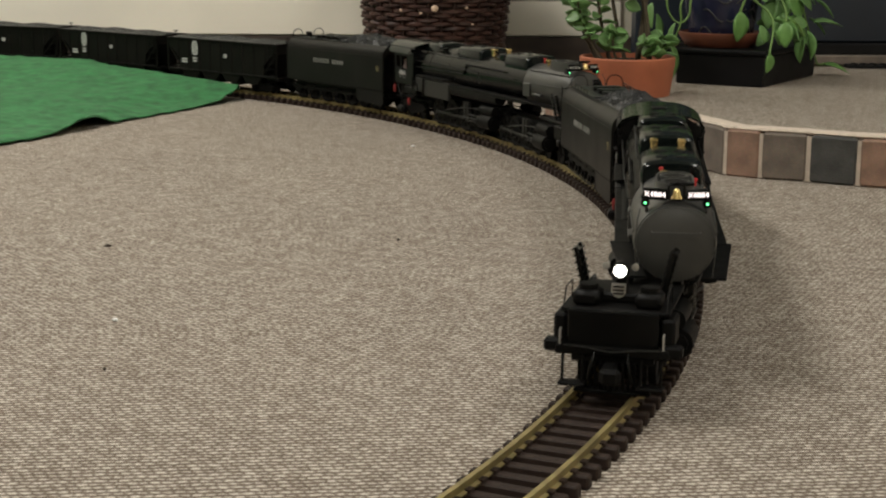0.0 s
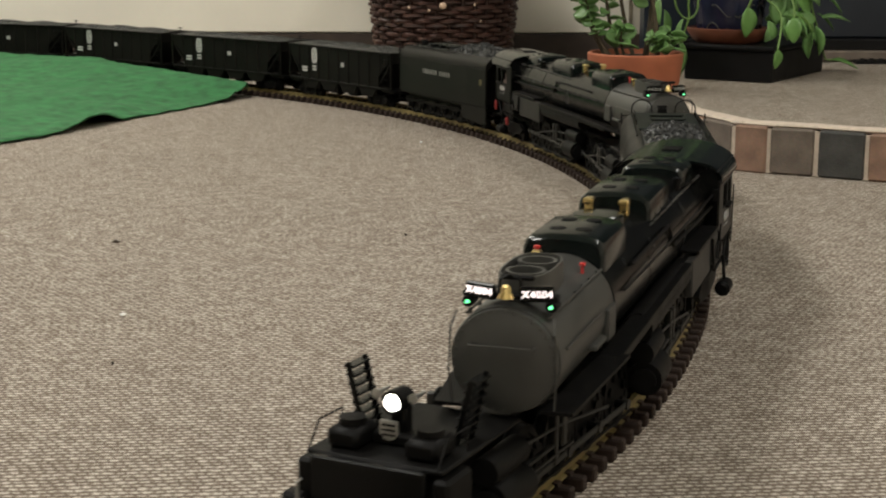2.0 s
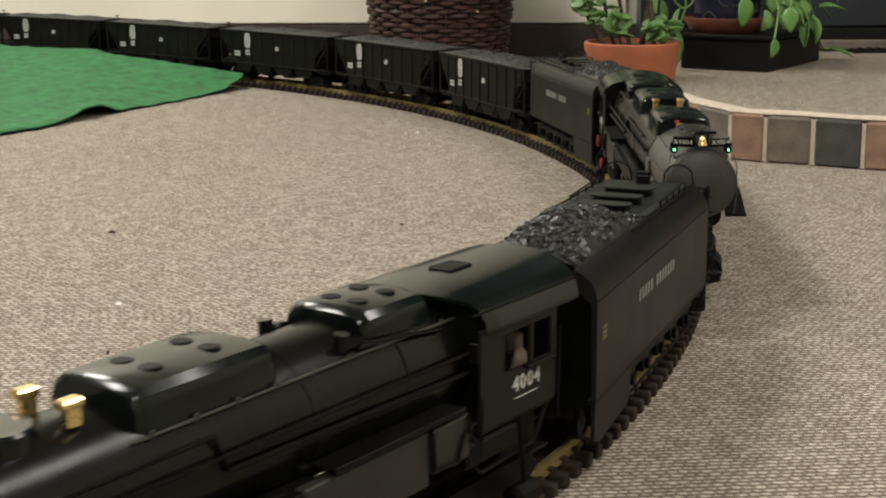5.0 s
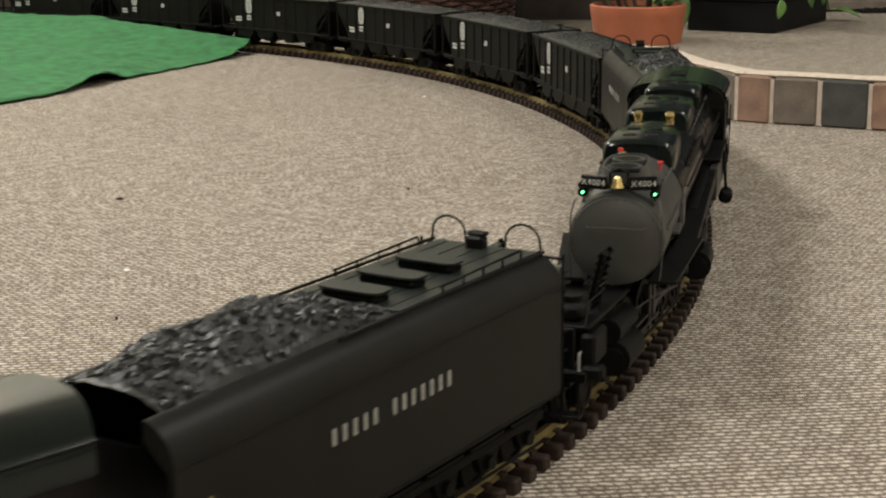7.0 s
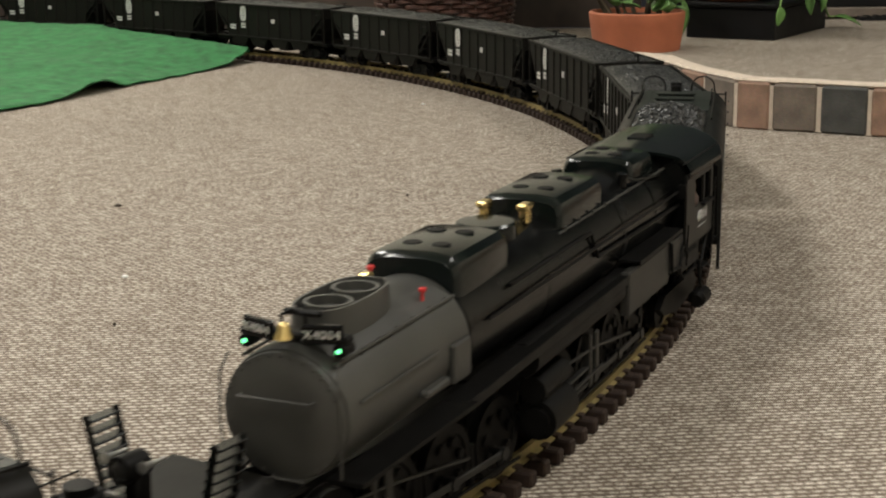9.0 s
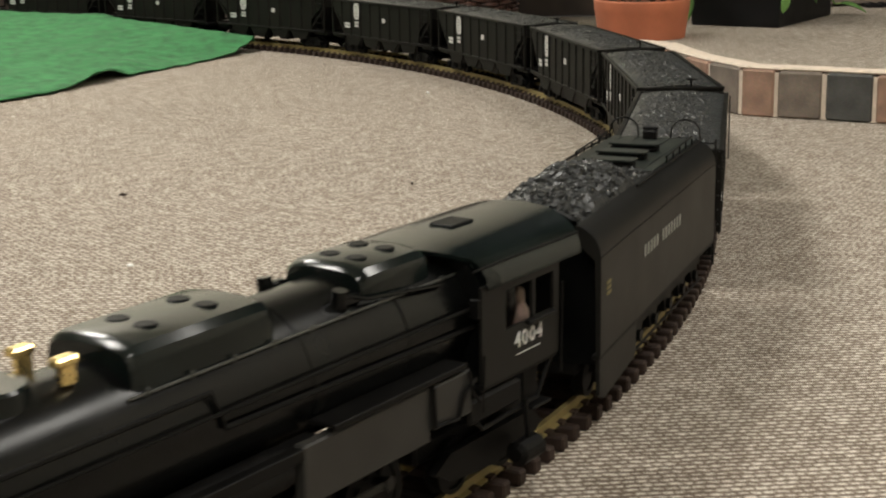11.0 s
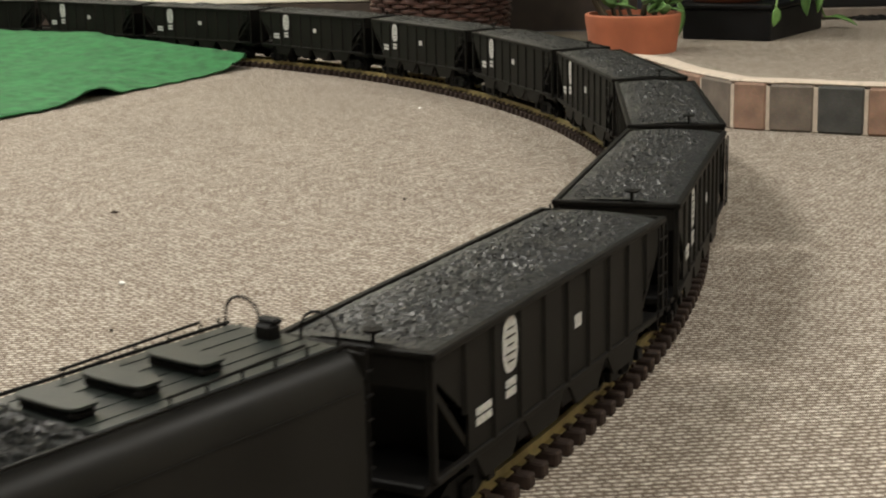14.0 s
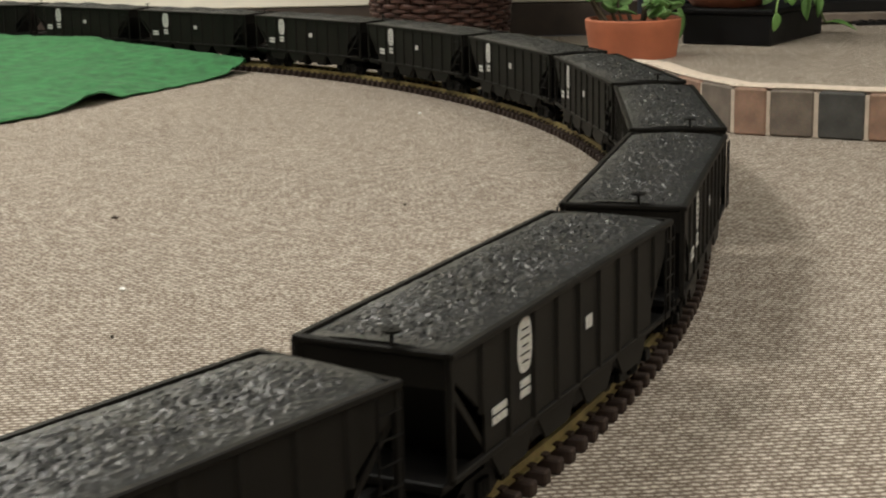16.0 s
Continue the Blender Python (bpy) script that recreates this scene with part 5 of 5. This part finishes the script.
    for k in range(5):
        bm = bmesh.new()
        box(bm, (-0.080, -0.026 + 0.013 * k, TOP + 0.0013), (0.138, 0.0007, 0.0006))
        part("deck_strip", bm, TANK_DECK, te)
    bm = bmesh.new()
    box(bm, (-0.0795, 0, TOP + 0.0006), (0.1455, 2 * (HW - 0.0155), 0.0012), 0.0004)
    part("tank_deck", bm, TANK_DECK, te, "worn grey-green deck plate")
    bm = bmesh.new()
    box(bm, (-0.1435, -0.002, TOP + 0.0045), (0.009, 0.011, 0.009), 0.0014)
    box(bm, (-0.1450, -0.002, TOP + 0.0100), (0.0065, 0.012, 0.0028), 0.0008)
    part("filler", bm, DULL_BLACK, te, "black filler box with raised lid")
    # bunker floor, slope, front wall
    bm = bmesh.new()
    prism(bm, [(cut + 0.001, 0.058), (X1 - 0.006, 0.058), (X1 - 0.006, 0.066), (cut + 0.001, 0.140)], "y", -HW + 0.004, HW - 0.004)
    part("bunker_floor", bm, DULL_BLACK, te)
    bm = bmesh.new()
    front = [(-HW + 0.001, 0.055), (-HW + 0.001, 0.128), (-HW + 0.005, 0.138), (-HW + 0.0165, 0.1475), (-0.027, 0.132), (0.027, 0.132), (HW - 0.0165, 0.1475), (HW - 0.005, 0.138), (HW - 0.001, 0.128), (HW - 0.001, 0.055)]
    prism(bm, front, "x", X1 - 0.007, X1 - 0.004)
    part("front_wall", bm, BLACK, te)
    def heap(u, v):
        z = 0.1445 + 0.0185 * math.sin(math.pi * v) ** 0.6 * (0.15 + 0.85 * min(1, 3.2 * u)) * (1 - 0.45 * max(0, u - 0.6) / 0.4)
        return z + 0.003 * math.sin(17 * u + 2) * math.sin(9 * v)
    bm = bmesh.new()
    coal_mesh(bm, cut + 0.002, X1 - 0.012, HW - 0.0165, heap, 0.0031, 0.0031, 3)
    coal_lumps(bm, 1200, cut, X1 - 0.016, HW - 0.018, heap, 0.0027, 8)
    part("coal_load", bm, COAL, te, "heap of broken shiny black coal")
    # running gear
    bm = bmesh.new()
    box(bm, ((X0 + X1) / 2, 0, 0.0545), (X1 - X0 - 0.01, 0.066, 0.017), 0.001)
    part("underframe", bm, DULL_BLACK, te)
    for k in range(7):
        wheelset("wheelset", te, -0.132 + 0.0445 * k, 0.0160, DULL_BLACK)
    for sy in (-1, 1):
        for k in range(7):
            x = -0.132 + 0.0445 * k
            bm = bmesh.new()
            y0, y1 = sorted((sy * 0.034, sy * 0.0385))
            prism(bm, [(x - 0.019, 0.050), (x + 0.019, 0.050), (x + 0.012, 0.042), (x + 0.007, 0.031), (x - 0.007, 0.031), (x - 0.012, 0.040)], "y", y0, y1)
            cyl(bm, (x, sy * 0.0385, 0.036), (x, sy * 0.0415, 0.036), 0.0045, seg=10)
            part("journal_box", bm, DULL_BLACK, te)
        bm = bmesh.new()
        box(bm, (0.002, sy * 0.0372, 0.0450), (0.308, 0.004, 0.006), 0.001)
        tube(bm, [(-0.15, sy * 0.040, 0.0285), (0.15, sy * 0.040, 0.0285)], 0.0011, 6)
        part("side_frame", bm, DULL_BLACK, te)
    bm = bmesh.new()
    box(bm, (X0 - 0.018, 0, 0.043), (0.042, 0.011, 0.009), 0.002)
    part("coupler", bm, DULL_BLACK, te)
    bm = bmesh.new()
    box(bm, (X1 + 0.012, 0, 0.048), (0.040, 0.014, 0.006), 0.001)
    part("drawbar", bm, DULL_BLACK, te)
    return te


PITCH = 1.138 * LONGER                                   # from one locomotive to the next
FRONT_UNITS = []


def engines():
    for k, lit in ((1, True), (0, False)):
        lo, fe = locomotive(lit)
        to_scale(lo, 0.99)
        ROLLING.append((lo, 1.230 * LONGER + PITCH * k, 0.150 * LONGER))
        FRONT_UNITS.append((fe, 1.230 * LONGER + PITCH * k))
    first = tender()
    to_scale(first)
    ROLLING.append((first, 0.781 * LONGER, 0.110 * LONGER))
    second = copy_thing(first, Matrix.Identity(4))
    SPINNING.extend((o, 0.0160 * LOWER) for o in second.children_recursive if o.name.startswith("wheelset"))
    ROLLING.append((second, 0.781 * LONGER + PITCH, 0.110 * LONGER))


engines()

# ---- things behind the railway ----


def fireplace():
    """A dark glazed fireplace front over a black base and floor vent."""
    x0, x1, y = 0.44, FLOOR_X[1], 3.47
    fp = new("fireplace")
    tagged(fp, "dark navy fireplace front with black base frame", "fireplace", kind="structure")
    bm = bmesh.new()
    box(bm, ((x0 + x1) / 2, y + 0.06, 1.2), (x1 - x0, 0.08, 2.4), 0.002)
    part("surround", bm, NAVY, fp)
    for k in range(3):
        bm = bmesh.new()
        a = x0 + 0.02 + k * 0.62
        box(bm, (a + 0.30, y + 0.012, 0.52), (0.60, 0.012, 0.80), 0.004)
        part("door_pane", bm, NAVY, fp, "dark smoked glass pane")
    bm = bmesh.new()
    box(bm, ((x0 + x1) / 2, y - 0.004, 0.1065), (x1 - x0, 0.03, 0.025), 0.003)
    part("base_frame", bm, BLACK_STAND, fp, "black base frame")
    bm = bmesh.new()
    box(bm, ((x0 + x1) / 2, y - 0.018, 0.0840), (x1 - x0, 0.06, 0.020), 0.002)
    part("ledge", bm, BRICK_BROWN, fp, "grey stone ledge")
    vent = new("floor_vent")
    tagged(vent, "black slotted floor vent beside the fireplace", "vent")
    vent.location = (1.16, y - 0.070, PLAT - 0.006)
    bm = bmesh.new()
    box(bm, (0, 0, 0.004), (0.52, 0.040, 0.008), 0.001)
    part("frame", bm, BLACK_STAND, vent)
    for k in range(24):
        bm = bmesh.new()
        box(bm, (-0.24 + 0.0208 * k, 0, 0.0088), (0.010, 0.034, 0.003), 0.0008)
        part("slat", bm, DULL_BLACK, vent)


fireplace()


def leaf_mesh(name, length, width, fold, mat, thick=0.0012, seg=8):
    """An oval leaf with a midrib fold and a drooping tip; the stalk's end is the origin, x is its length."""
    bm = bmesh.new()
    top = []
    for i in range(seg + 1):
        u = i / seg
        w = width / 2 * math.sin(math.pi * min(1, u * 0.96 + 0.02)) ** 0.75 * (1 - 0.25 * u)
        z = -0.25 * length * u * u
        top.append([bm.verts.new((u * length, s * w, z + fold * abs(s) * w - (0.0004 if s == 0 else 0))) for s in (-1, -0.5, 0, 0.5, 1)])
    for a, b in zip(top, top[1:]):
        for k in range(4):
            bm.faces.new((a[k], b[k], b[k + 1], a[k + 1]))
    ext = bmesh.ops.extrude_face_region(bm, geom=list(bm.faces))
    for v in ext["geom"]:
        if isinstance(v, bmesh.types.BMVert):
            v.co.z -= thick
    bmesh.ops.recalc_face_normals(bm, faces=bm.faces)
    me = bpy.data.meshes.new(name)
    for f in bm.faces:
        f.smooth = True
    bm.to_mesh(me)
    bm.free()
    me.materials.append(mat)
    return me


def aim(p, d, roll=0.0):
    """A pose at p whose x axis runs along d, with z as far up as may be."""
    x = Vector(d).normalized()
    y = Vector((0, 0, 1)).cross(x)
    if y.length < 1e-4:
        y = Vector((0, 1, 0))
    y.normalize()
    z = x.cross(y)
    m = Matrix((x, y, z)).transposed().to_4x4() @ Matrix.Rotation(roll, 4, "X")
    m.translation = p
    return m


def clay_pot(bm, r0, r1, h):
    """A thick clay pot: foot, wall, rolled rim, hollow inside."""
    prof = [(0, r0 * 0.3), (0, r0), (h * 0.70, r0 + (r1 - r0) * 0.75), (h * 0.72, r1 - 0.0015), (h * 0.97, r1), (h, r1 - 0.002), (h, r1 - 0.007), (h * 0.8, r1 - 0.010), (h * 0.78, r1 * 0.3)]
    rings = [[bm.verts.new((r * math.cos(2 * math.pi * k / 48), r * math.sin(2 * math.pi * k / 48), z)) for k in range(48)] for z, r in prof]
    for a, b in zip(rings, rings[1:]):
        for k in range(48):
            bm.faces.new((a[k], a[(k + 1) % 48], b[(k + 1) % 48], b[k]))
    bm.faces.new(list(reversed(rings[0])))
    bm.faces.new(rings[-1])


def jade_plant():
    pl = new("potted_jade_plant")
    pl.location = (0.342, 2.824, PLAT - 0.006)
    tagged(pl, "green jade plant in an orange terracotta pot on the hearth", "potted plant")
    bm = bmesh.new()
    clay_pot(bm, 0.0795, 0.0885, 0.070)
    part("pot", bm, TERRACOTTA, pl, "orange terracotta pot", smooth=35)
    bm = bmesh.new()
    lathe(bm, [(0.052, 0.03), (0.052, 0.0785), (0.060, 0.0785), (0.063, 0.05), (0.062, 0.01)], (0, 0, 0), 32)
    part("soil", bm, SOIL, pl, smooth=50)
    rnd = random.Random(12)
    small = leaf_mesh("leaf", 0.027, 0.023, 0.15, LEAF, 0.0022)
    # bare stems that lean outward, then leafy branches
    stems = [((-0.045, -0.02), (-0.095, -0.01, 0.17), 0.004), ((-0.030, 0.015), (-0.060, 0.02, 0.24), 0.004), ((-0.020, -0.030), (-0.028, -0.03, 0.125), 0.003),
             ((0.020, 0.012), (0.022, 0.014, 0.34), 0.006), ((0.038, -0.020), (-0.012, -0.005, 0.28), 0.0055), ((0.000, 0.030), (-0.035, 0.05, 0.27), 0.0042),
             ((0.045, -0.015), (0.060, -0.020, 0.110), 0.0028), ((-0.052, 0.01), (-0.115, 0.01, 0.215), 0.0042), ((0.028, -0.035), (0.026, -0.045, 0.105), 0.0025)]
    for (bx, by), tip, r in stems:
        a, b = Vector((bx, by, 0.058)), Vector(tip)
        pts = []
        for i in range(9):
            u = i / 8
            p = a.lerp(b, u)
            bow = math.sin(math.pi * u) * 0.012
            pts.append(p + Vector((bow * (1 if bx > 0 else -0.6), 0.4 * bow * math.sin(bx * 90), 0)))
        bm = bmesh.new()
        tube(bm, pts, [r * (1 - 0.45 * i / 8) for i in range(9)], 8)
        part("stem", bm, STEM, pl, smooth=60)
        bare = tip[2] > 0.25
        n = 16 if not bare else 12
        for i in range(n):
            u = (0.40 + 0.60 * i / (n - 1)) if not bare else (0.72 + 0.28 * i / (n - 1))
            p = a.lerp(b, u) + Vector((math.sin(math.pi * u) * 0.012 * (1 if bx > 0 else -0.6), 0, 0))
            ang = i * 2.4 + rnd.uniform(-0.5, 0.5)
            d = Vector((math.cos(ang), math.sin(ang), rnd.uniform(-0.1, 0.7)))
            ob = shared("leaf", small, pl, aim(p, d, rnd.uniform(-1.5, 1.5)))
            ob.scale = (rnd.uniform(0.75, 1.2),) * 3
    # leafy crown at the height of the picture's edge and above
    for i in range(70):
        ang = rnd.uniform(0, 6.28)
        rr = rnd.uniform(0.02, 0.115)
        p = Vector((-0.035 + rr * math.cos(ang), rr * math.sin(ang) * 0.7, rnd.uniform(0.165, 0.30)))
        if p.x > 0.01 and p.z < 0.2:
            continue
        d = Vector((math.cos(ang), math.sin(ang), rnd.uniform(-0.5, 0.5)))
        ob = shared("leaf", small, pl, aim(p, d, rnd.uniform(-1.5, 1.5)))
        ob.scale = (rnd.uniform(0.8, 1.35),) * 3


jade_plant()


def plant_stand():
    st = new("plant_stand")
    tagged(st, "low black box stand on the hearth carpet", "plant stand")
    ang = math.atan2(0.272, 0.165)
    st.matrix_basis = Matrix.Translation((0.622, 2.945, PLAT - 0.006)) @ Matrix.Rotation(ang, 4, "Z")
    bm = bmesh.new()
    box(bm, (0.159, 0.093, 0.030), (0.314, 0.182, 0.060), 0.003)
    part("body", bm, BLACK_STAND, st)
    bm = bmesh.new()
    box(bm, (0.159, 0.093, 0.065), (0.322, 0.190, 0.010), 0.003)
    part("top", bm, BLACK_STAND, st)
    return PLAT - 0.006 + 0.070


def trailing_plant():
    base = plant_stand()
    pl = new("potted_trailing_vine")
    pl.location = (0.560, 3.085, base)
    tagged(pl, "trailing vine in a dark glazed pot on a terracotta saucer", "potted plant")
    bm = bmesh.new()
    lathe(bm, [(0.0, 0.03), (0.0, 0.064), (0.004, 0.070), (0.022, 0.083), (0.029, 0.084), (0.030, 0.081), (0.022, 0.076), (0.010, 0.066), (0.009, 0.02)], (0, 0, 0), 40)
    part("saucer", bm, SAUCER, pl, "brown terracotta saucer", smooth=35)
    bm = bmesh.new()
    lathe(bm, [(0.010, 0.03), (0.010, 0.056), (0.03, 0.065), (0.10, 0.075), (0.16, 0.070), (0.175, 0.072), (0.175, 0.064), (0.15, 0.062), (0.15, 0.01)], (0, 0, 0), 40)
    pot = part("pot", bm, POT_BLUE, pl, "dark blue glazed pot", smooth=40)
    rnd = random.Random(3)
    for i in range(9):
        a0 = -math.pi / 2 - 0.9 + 0.22 * i
        z0 = 0.030 + 0.035 * (i % 3)
        pts = []
        for k in range(9):
            u = k / 8
            a = a0 + 0.55 * u
            z = z0 + 0.012 * math.sin(math.pi * u * 1.3 + i)
            r = 0.0605 + 0.0165 * min(1, z / 0.10)
            pts.append((r * math.cos(a), r * math.sin(a), z))
        bm = bmesh.new()
        tube(bm, pts, 0.0013, 6)
        part("glaze_stroke", bm, GREY, pot, "pale curled brush stroke")
    big = leaf_mesh("leaf", 0.066, 0.050, 0.25, LEAF_PALE, 0.0010)
    dark = leaf_mesh("leaf", 0.070, 0.048, 0.3, LEAF, 0.0010)
    o = Vector(pl.location)
    # leaf tips' stalk ends, directions and sizes
    hung = [((0.577, 2.980, 0.213), (0.05, -0.2, -1), 0.85, big), ((0.662, 2.955, 0.195), (-0.1, -0.25, -1), 0.72, big), ((0.626, 2.925, 0.136), (0.05, -0.1, -1), 0.55, big),
            ((0.705, 2.990, 0.166), (-0.35, -0.2, -1), 0.72, dark), ((0.724, 3.000, 0.238), (0.8, -0.1, -0.45), 0.75, dark), ((0.448, 2.995, 0.150), (0.2, -0.2, -1), 1.05, dark),
            ((0.425, 3.050, 0.205), (0.15, -0.2, -1), 0.95, dark), ((0.415, 3.050, 0.226), (-0.2, -0.2, -1), 0.7, dark), ((0.672, 3.050, 0.250), (0.1, -0.3, -1), 0.95, dark),
            ((0.648, 3.020, 0.235), (-0.3, -0.3, -1), 0.8, dark), ((0.614, 2.965, 0.188), (0.4, -0.3, -1), 0.5, dark), ((0.700, 3.020, 0.192), (0.25, -0.2, -1), 0.9, dark), ((0.455, 3.00, 0.19), (-0.4, -0.2, -1), 0.7, dark)]
    for p, d, s, me in hung:
        ob = shared("leaf", me, pl, aim(Vector(p) - o, d, rnd.uniform(-0.4, 0.4)))
        ob.scale = (s, s, s)
    ob = shared("leaf", big, pl, aim(Vector((0.800, 3.205, 0.094)) - o, (1, -0.12, -0.12), 0.2))
    ob.scale = (0.85, 0.7, 0.8)
    vines = [[(0.56, 3.05, 0.36), (0.50, 3.02, 0.30), (0.484, 3.0, 0.235), (0.481, 3.0, 0.205), (0.466, 3.0, 0.190), (0.448, 3.0, 0.20), (0.437, 3.0, 0.234), (0.45, 3.02, 0.31)],
             [(0.55, 3.04, 0.34), (0.470, 3.0, 0.24), (0.466, 3.0, 0.192), (0.452, 2.995, 0.155)],
             [(0.60, 3.02, 0.35), (0.69, 3.02, 0.27), (0.715, 3.03, 0.20), (0.745, 3.08, 0.14), (0.775, 3.16, 0.100), (0.800, 3.205, 0.094)],
             [(0.58, 3.02, 0.33), (0.59, 2.985, 0.26), (0.577, 2.980, 0.213)], [(0.60, 3.02, 0.33), (0.655, 2.97, 0.235), (0.662, 2.955, 0.195)],
             [(0.66, 2.98, 0.20), (0.69, 2.985, 0.190), (0.705, 2.990, 0.166)], [(0.60, 3.0, 0.24), (0.64, 2.98, 0.20), (0.626, 2.925, 0.136)]]
    for v in vines:
        q = [Vector(p) - o for p in v]
        pts = []
        for i in range(len(q) - 1):
            a, b, c, d = q[max(i - 1, 0)], q[i], q[i + 1], q[min(i + 2, len(q) - 1)]
            for k in range(5):
                h = k / 5
                pts.append(0.5 * (2 * b + (c - a) * h + (2 * a - 5 * b + 4 * c - d) * h * h + (3 * b - a - 3 * c + d) * h ** 3))
        pts.append(q[-1])
        bm = bmesh.new()
        tube(bm, pts, 0.0021, 6)
        part("vine", bm, VINE, pl, "pale green trailing vine", smooth=60)
    # a thick tuft of leaves on the side towards the wall of glass
    for i in range(26):
        p = Vector((rnd.uniform(0.075, 0.175), rnd.uniform(-0.11, -0.02), rnd.uniform(0.03, 0.16)))
        ob = shared("leaf", big if i % 4 == 0 else dark, pl, aim(p, (rnd.uniform(-0.6, 0.8), rnd.uniform(-0.7, 0.1), rnd.uniform(-1.2, 0.2)), rnd.uniform(-1.2, 1.2)))
        s = rnd.uniform(0.55, 0.95)
        ob.scale = (s, s, s)
    for i in range(34):
        a, rr = rnd.uniform(0, 6.28), rnd.uniform(0.02, 0.12)
        p = Vector((rr * math.cos(a), rr * math.sin(a), rnd.uniform(0.17, 0.32)))
        ob = shared("leaf", big if i % 3 == 0 else dark, pl, aim(p, (math.cos(a), math.sin(a), rnd.uniform(-0.9, 0.4)), rnd.uniform(-0.5, 0.5)))
        s = rnd.uniform(0.7, 1.1)
        ob.scale = (s, s, s)


trailing_plant()


def wicker_basket():
    """Upright stakes with rods woven before and behind them."""
    bk = new("wicker_basket")
    bk.location = (-0.018, 3.86, 0)
    tagged(bk, "round dark brown woven wicker basket on the carpet", "basket")
    rad = lambda z: 0.160 + 0.093 * z
    n = 34
    for k in range(n):
        a = 2 * math.pi * k / n
        bm = bmesh.new()
        tube(bm, [(rad(z) * math.cos(a), rad(z) * math.sin(a), z) for z in (0.0, 0.1, 0.2, 0.34)], 0.0035, 6)
        part("stake", bm, WICKER, bk)
    rnd = random.Random(6)
    for row in range(30):
        z0 = 0.008 + 0.0112 * row
        bm = bmesh.new()
        pts = []
        m = n * 4
        thick = rnd.uniform(0.0040, 0.0066)
        for i in range(m + 1):
            a = 2 * math.pi * i / m
            w = math.cos(n / 2 * a + math.pi * (row % 2)) * 0.0062
            z = z0 + 0.0045 * noise.noise((math.cos(a) * 4, math.sin(a) * 4, row * 1.7))
            r = rad(z) + w + 0.003 * noise.noise((a * 9, row * 3.1, 0.5))
            pts.append((r * math.cos(a), r * math.sin(a), z))
        tube(bm, pts, thick, 6)
        part("woven_rod", bm, WICKER, bk, smooth=50)
    bm = bmesh.new()
    lathe(bm, [(0.001, 0.05), (0.001, 0.153), (0.30, 0.178), (0.30, 0.174), (0.006, 0.148), (0.006, 0.04)], (0, 0, 0), 40)
    part("lining", bm, BASEBOARD, bk, smooth=40)
    # Small pale tan blobs on the weave's front, one larger than the rest.
    for a, z, r in ((-1.57, 0.181, 0.0094), (-2.02, 0.176, 0.0038), (-1.75, 0.170, 0.0038), (-1.15, 0.183, 0.0038), (-1.05, 0.143, 0.0033)):
        bm = bmesh.new()
        c = (rad(z) + 0.010) * math.cos(a), (rad(z) + 0.010) * math.sin(a), z
        bmesh.ops.create_icosphere(bm, subdivisions=2, radius=r, matrix=Matrix.Translation(c) @ Matrix.Diagonal((1, 0.7, 0.9, 1)))
        part("bead", bm, BLOB, bk, "small pale round blob on the wicker", smooth=60)


wicker_basket()


def carpet_crumbs():
    for x, y, sx, sy, mat, words in ((-0.392, 1.745, 0.010, 0.004, SOIL, "dark brown crumb on the carpet"), (-0.311, 1.401, 0.0065, 0.0055, PAPER, "white paper crumb on the carpet"),
                                     (-0.053, 1.788, 0.004, 0.004, SOIL, "dark brown crumb on the carpet"), (-0.285, 1.235, 0.003, 0.002, SOIL, "dark brown crumb on the carpet"),
                                     (-0.05, 2.60, 0.006, 0.005, PAPER, "white paper crumb on the carpet")):
        bm = bmesh.new()
        bmesh.ops.create_icosphere(bm, subdivisions=1, radius=0.5)
        rnd = random.Random(int(x * 1000))
        for v in bm.verts:
            v.co = Vector((v.co.x * sx * rnd.uniform(0.7, 1.3), v.co.y * sy * rnd.uniform(0.7, 1.3), v.co.z * 0.004 * rnd.uniform(0.7, 1.2)))
        ob = part("crumb", bm, mat)
        ob.location = (x, y, 0.0018)
        tagged(ob, words, "crumb")


carpet_crumbs()


def motions():
    steps = [0.5 * i for i in range(33)]
    for thing, a, half in ROLLING:
        walk(thing, [(t, body_pose(travelled(t) + a, half)) for t in steps])
    # the front engines follow the rails under their boilers
    for unit, a in FRONT_UNITS:
        rows = []
        for t in steps:
            loco = body_pose(travelled(t) + a, 0.150 * LONGER)
            rows.append((t, loco.inverted() @ body_pose(travelled(t) + a + 0.300 * LONGER, 0.080 * LONGER)))
        walk(unit, rows)
    # wheels roll without slip
    ticks = [0.1 * i for i in range(161)]
    for wheel, r in SPINNING:
        place = wheel.location.copy()
        walk(wheel, [(t, Matrix.Translation(place) @ Matrix.Rotation(SPEED * t / r, 4, "Y")) for t in ticks])
    for rod, phase, r, throw in RODS:
        place = rod.location.copy()
        rows = []
        for t in ticks:
            w = -SPEED * t / r + phase
            rows.append((t, Matrix.Translation(place + Vector((math.cos(w) * throw, 0, math.sin(w) * throw)))))
        walk(rod, rows)


motions()
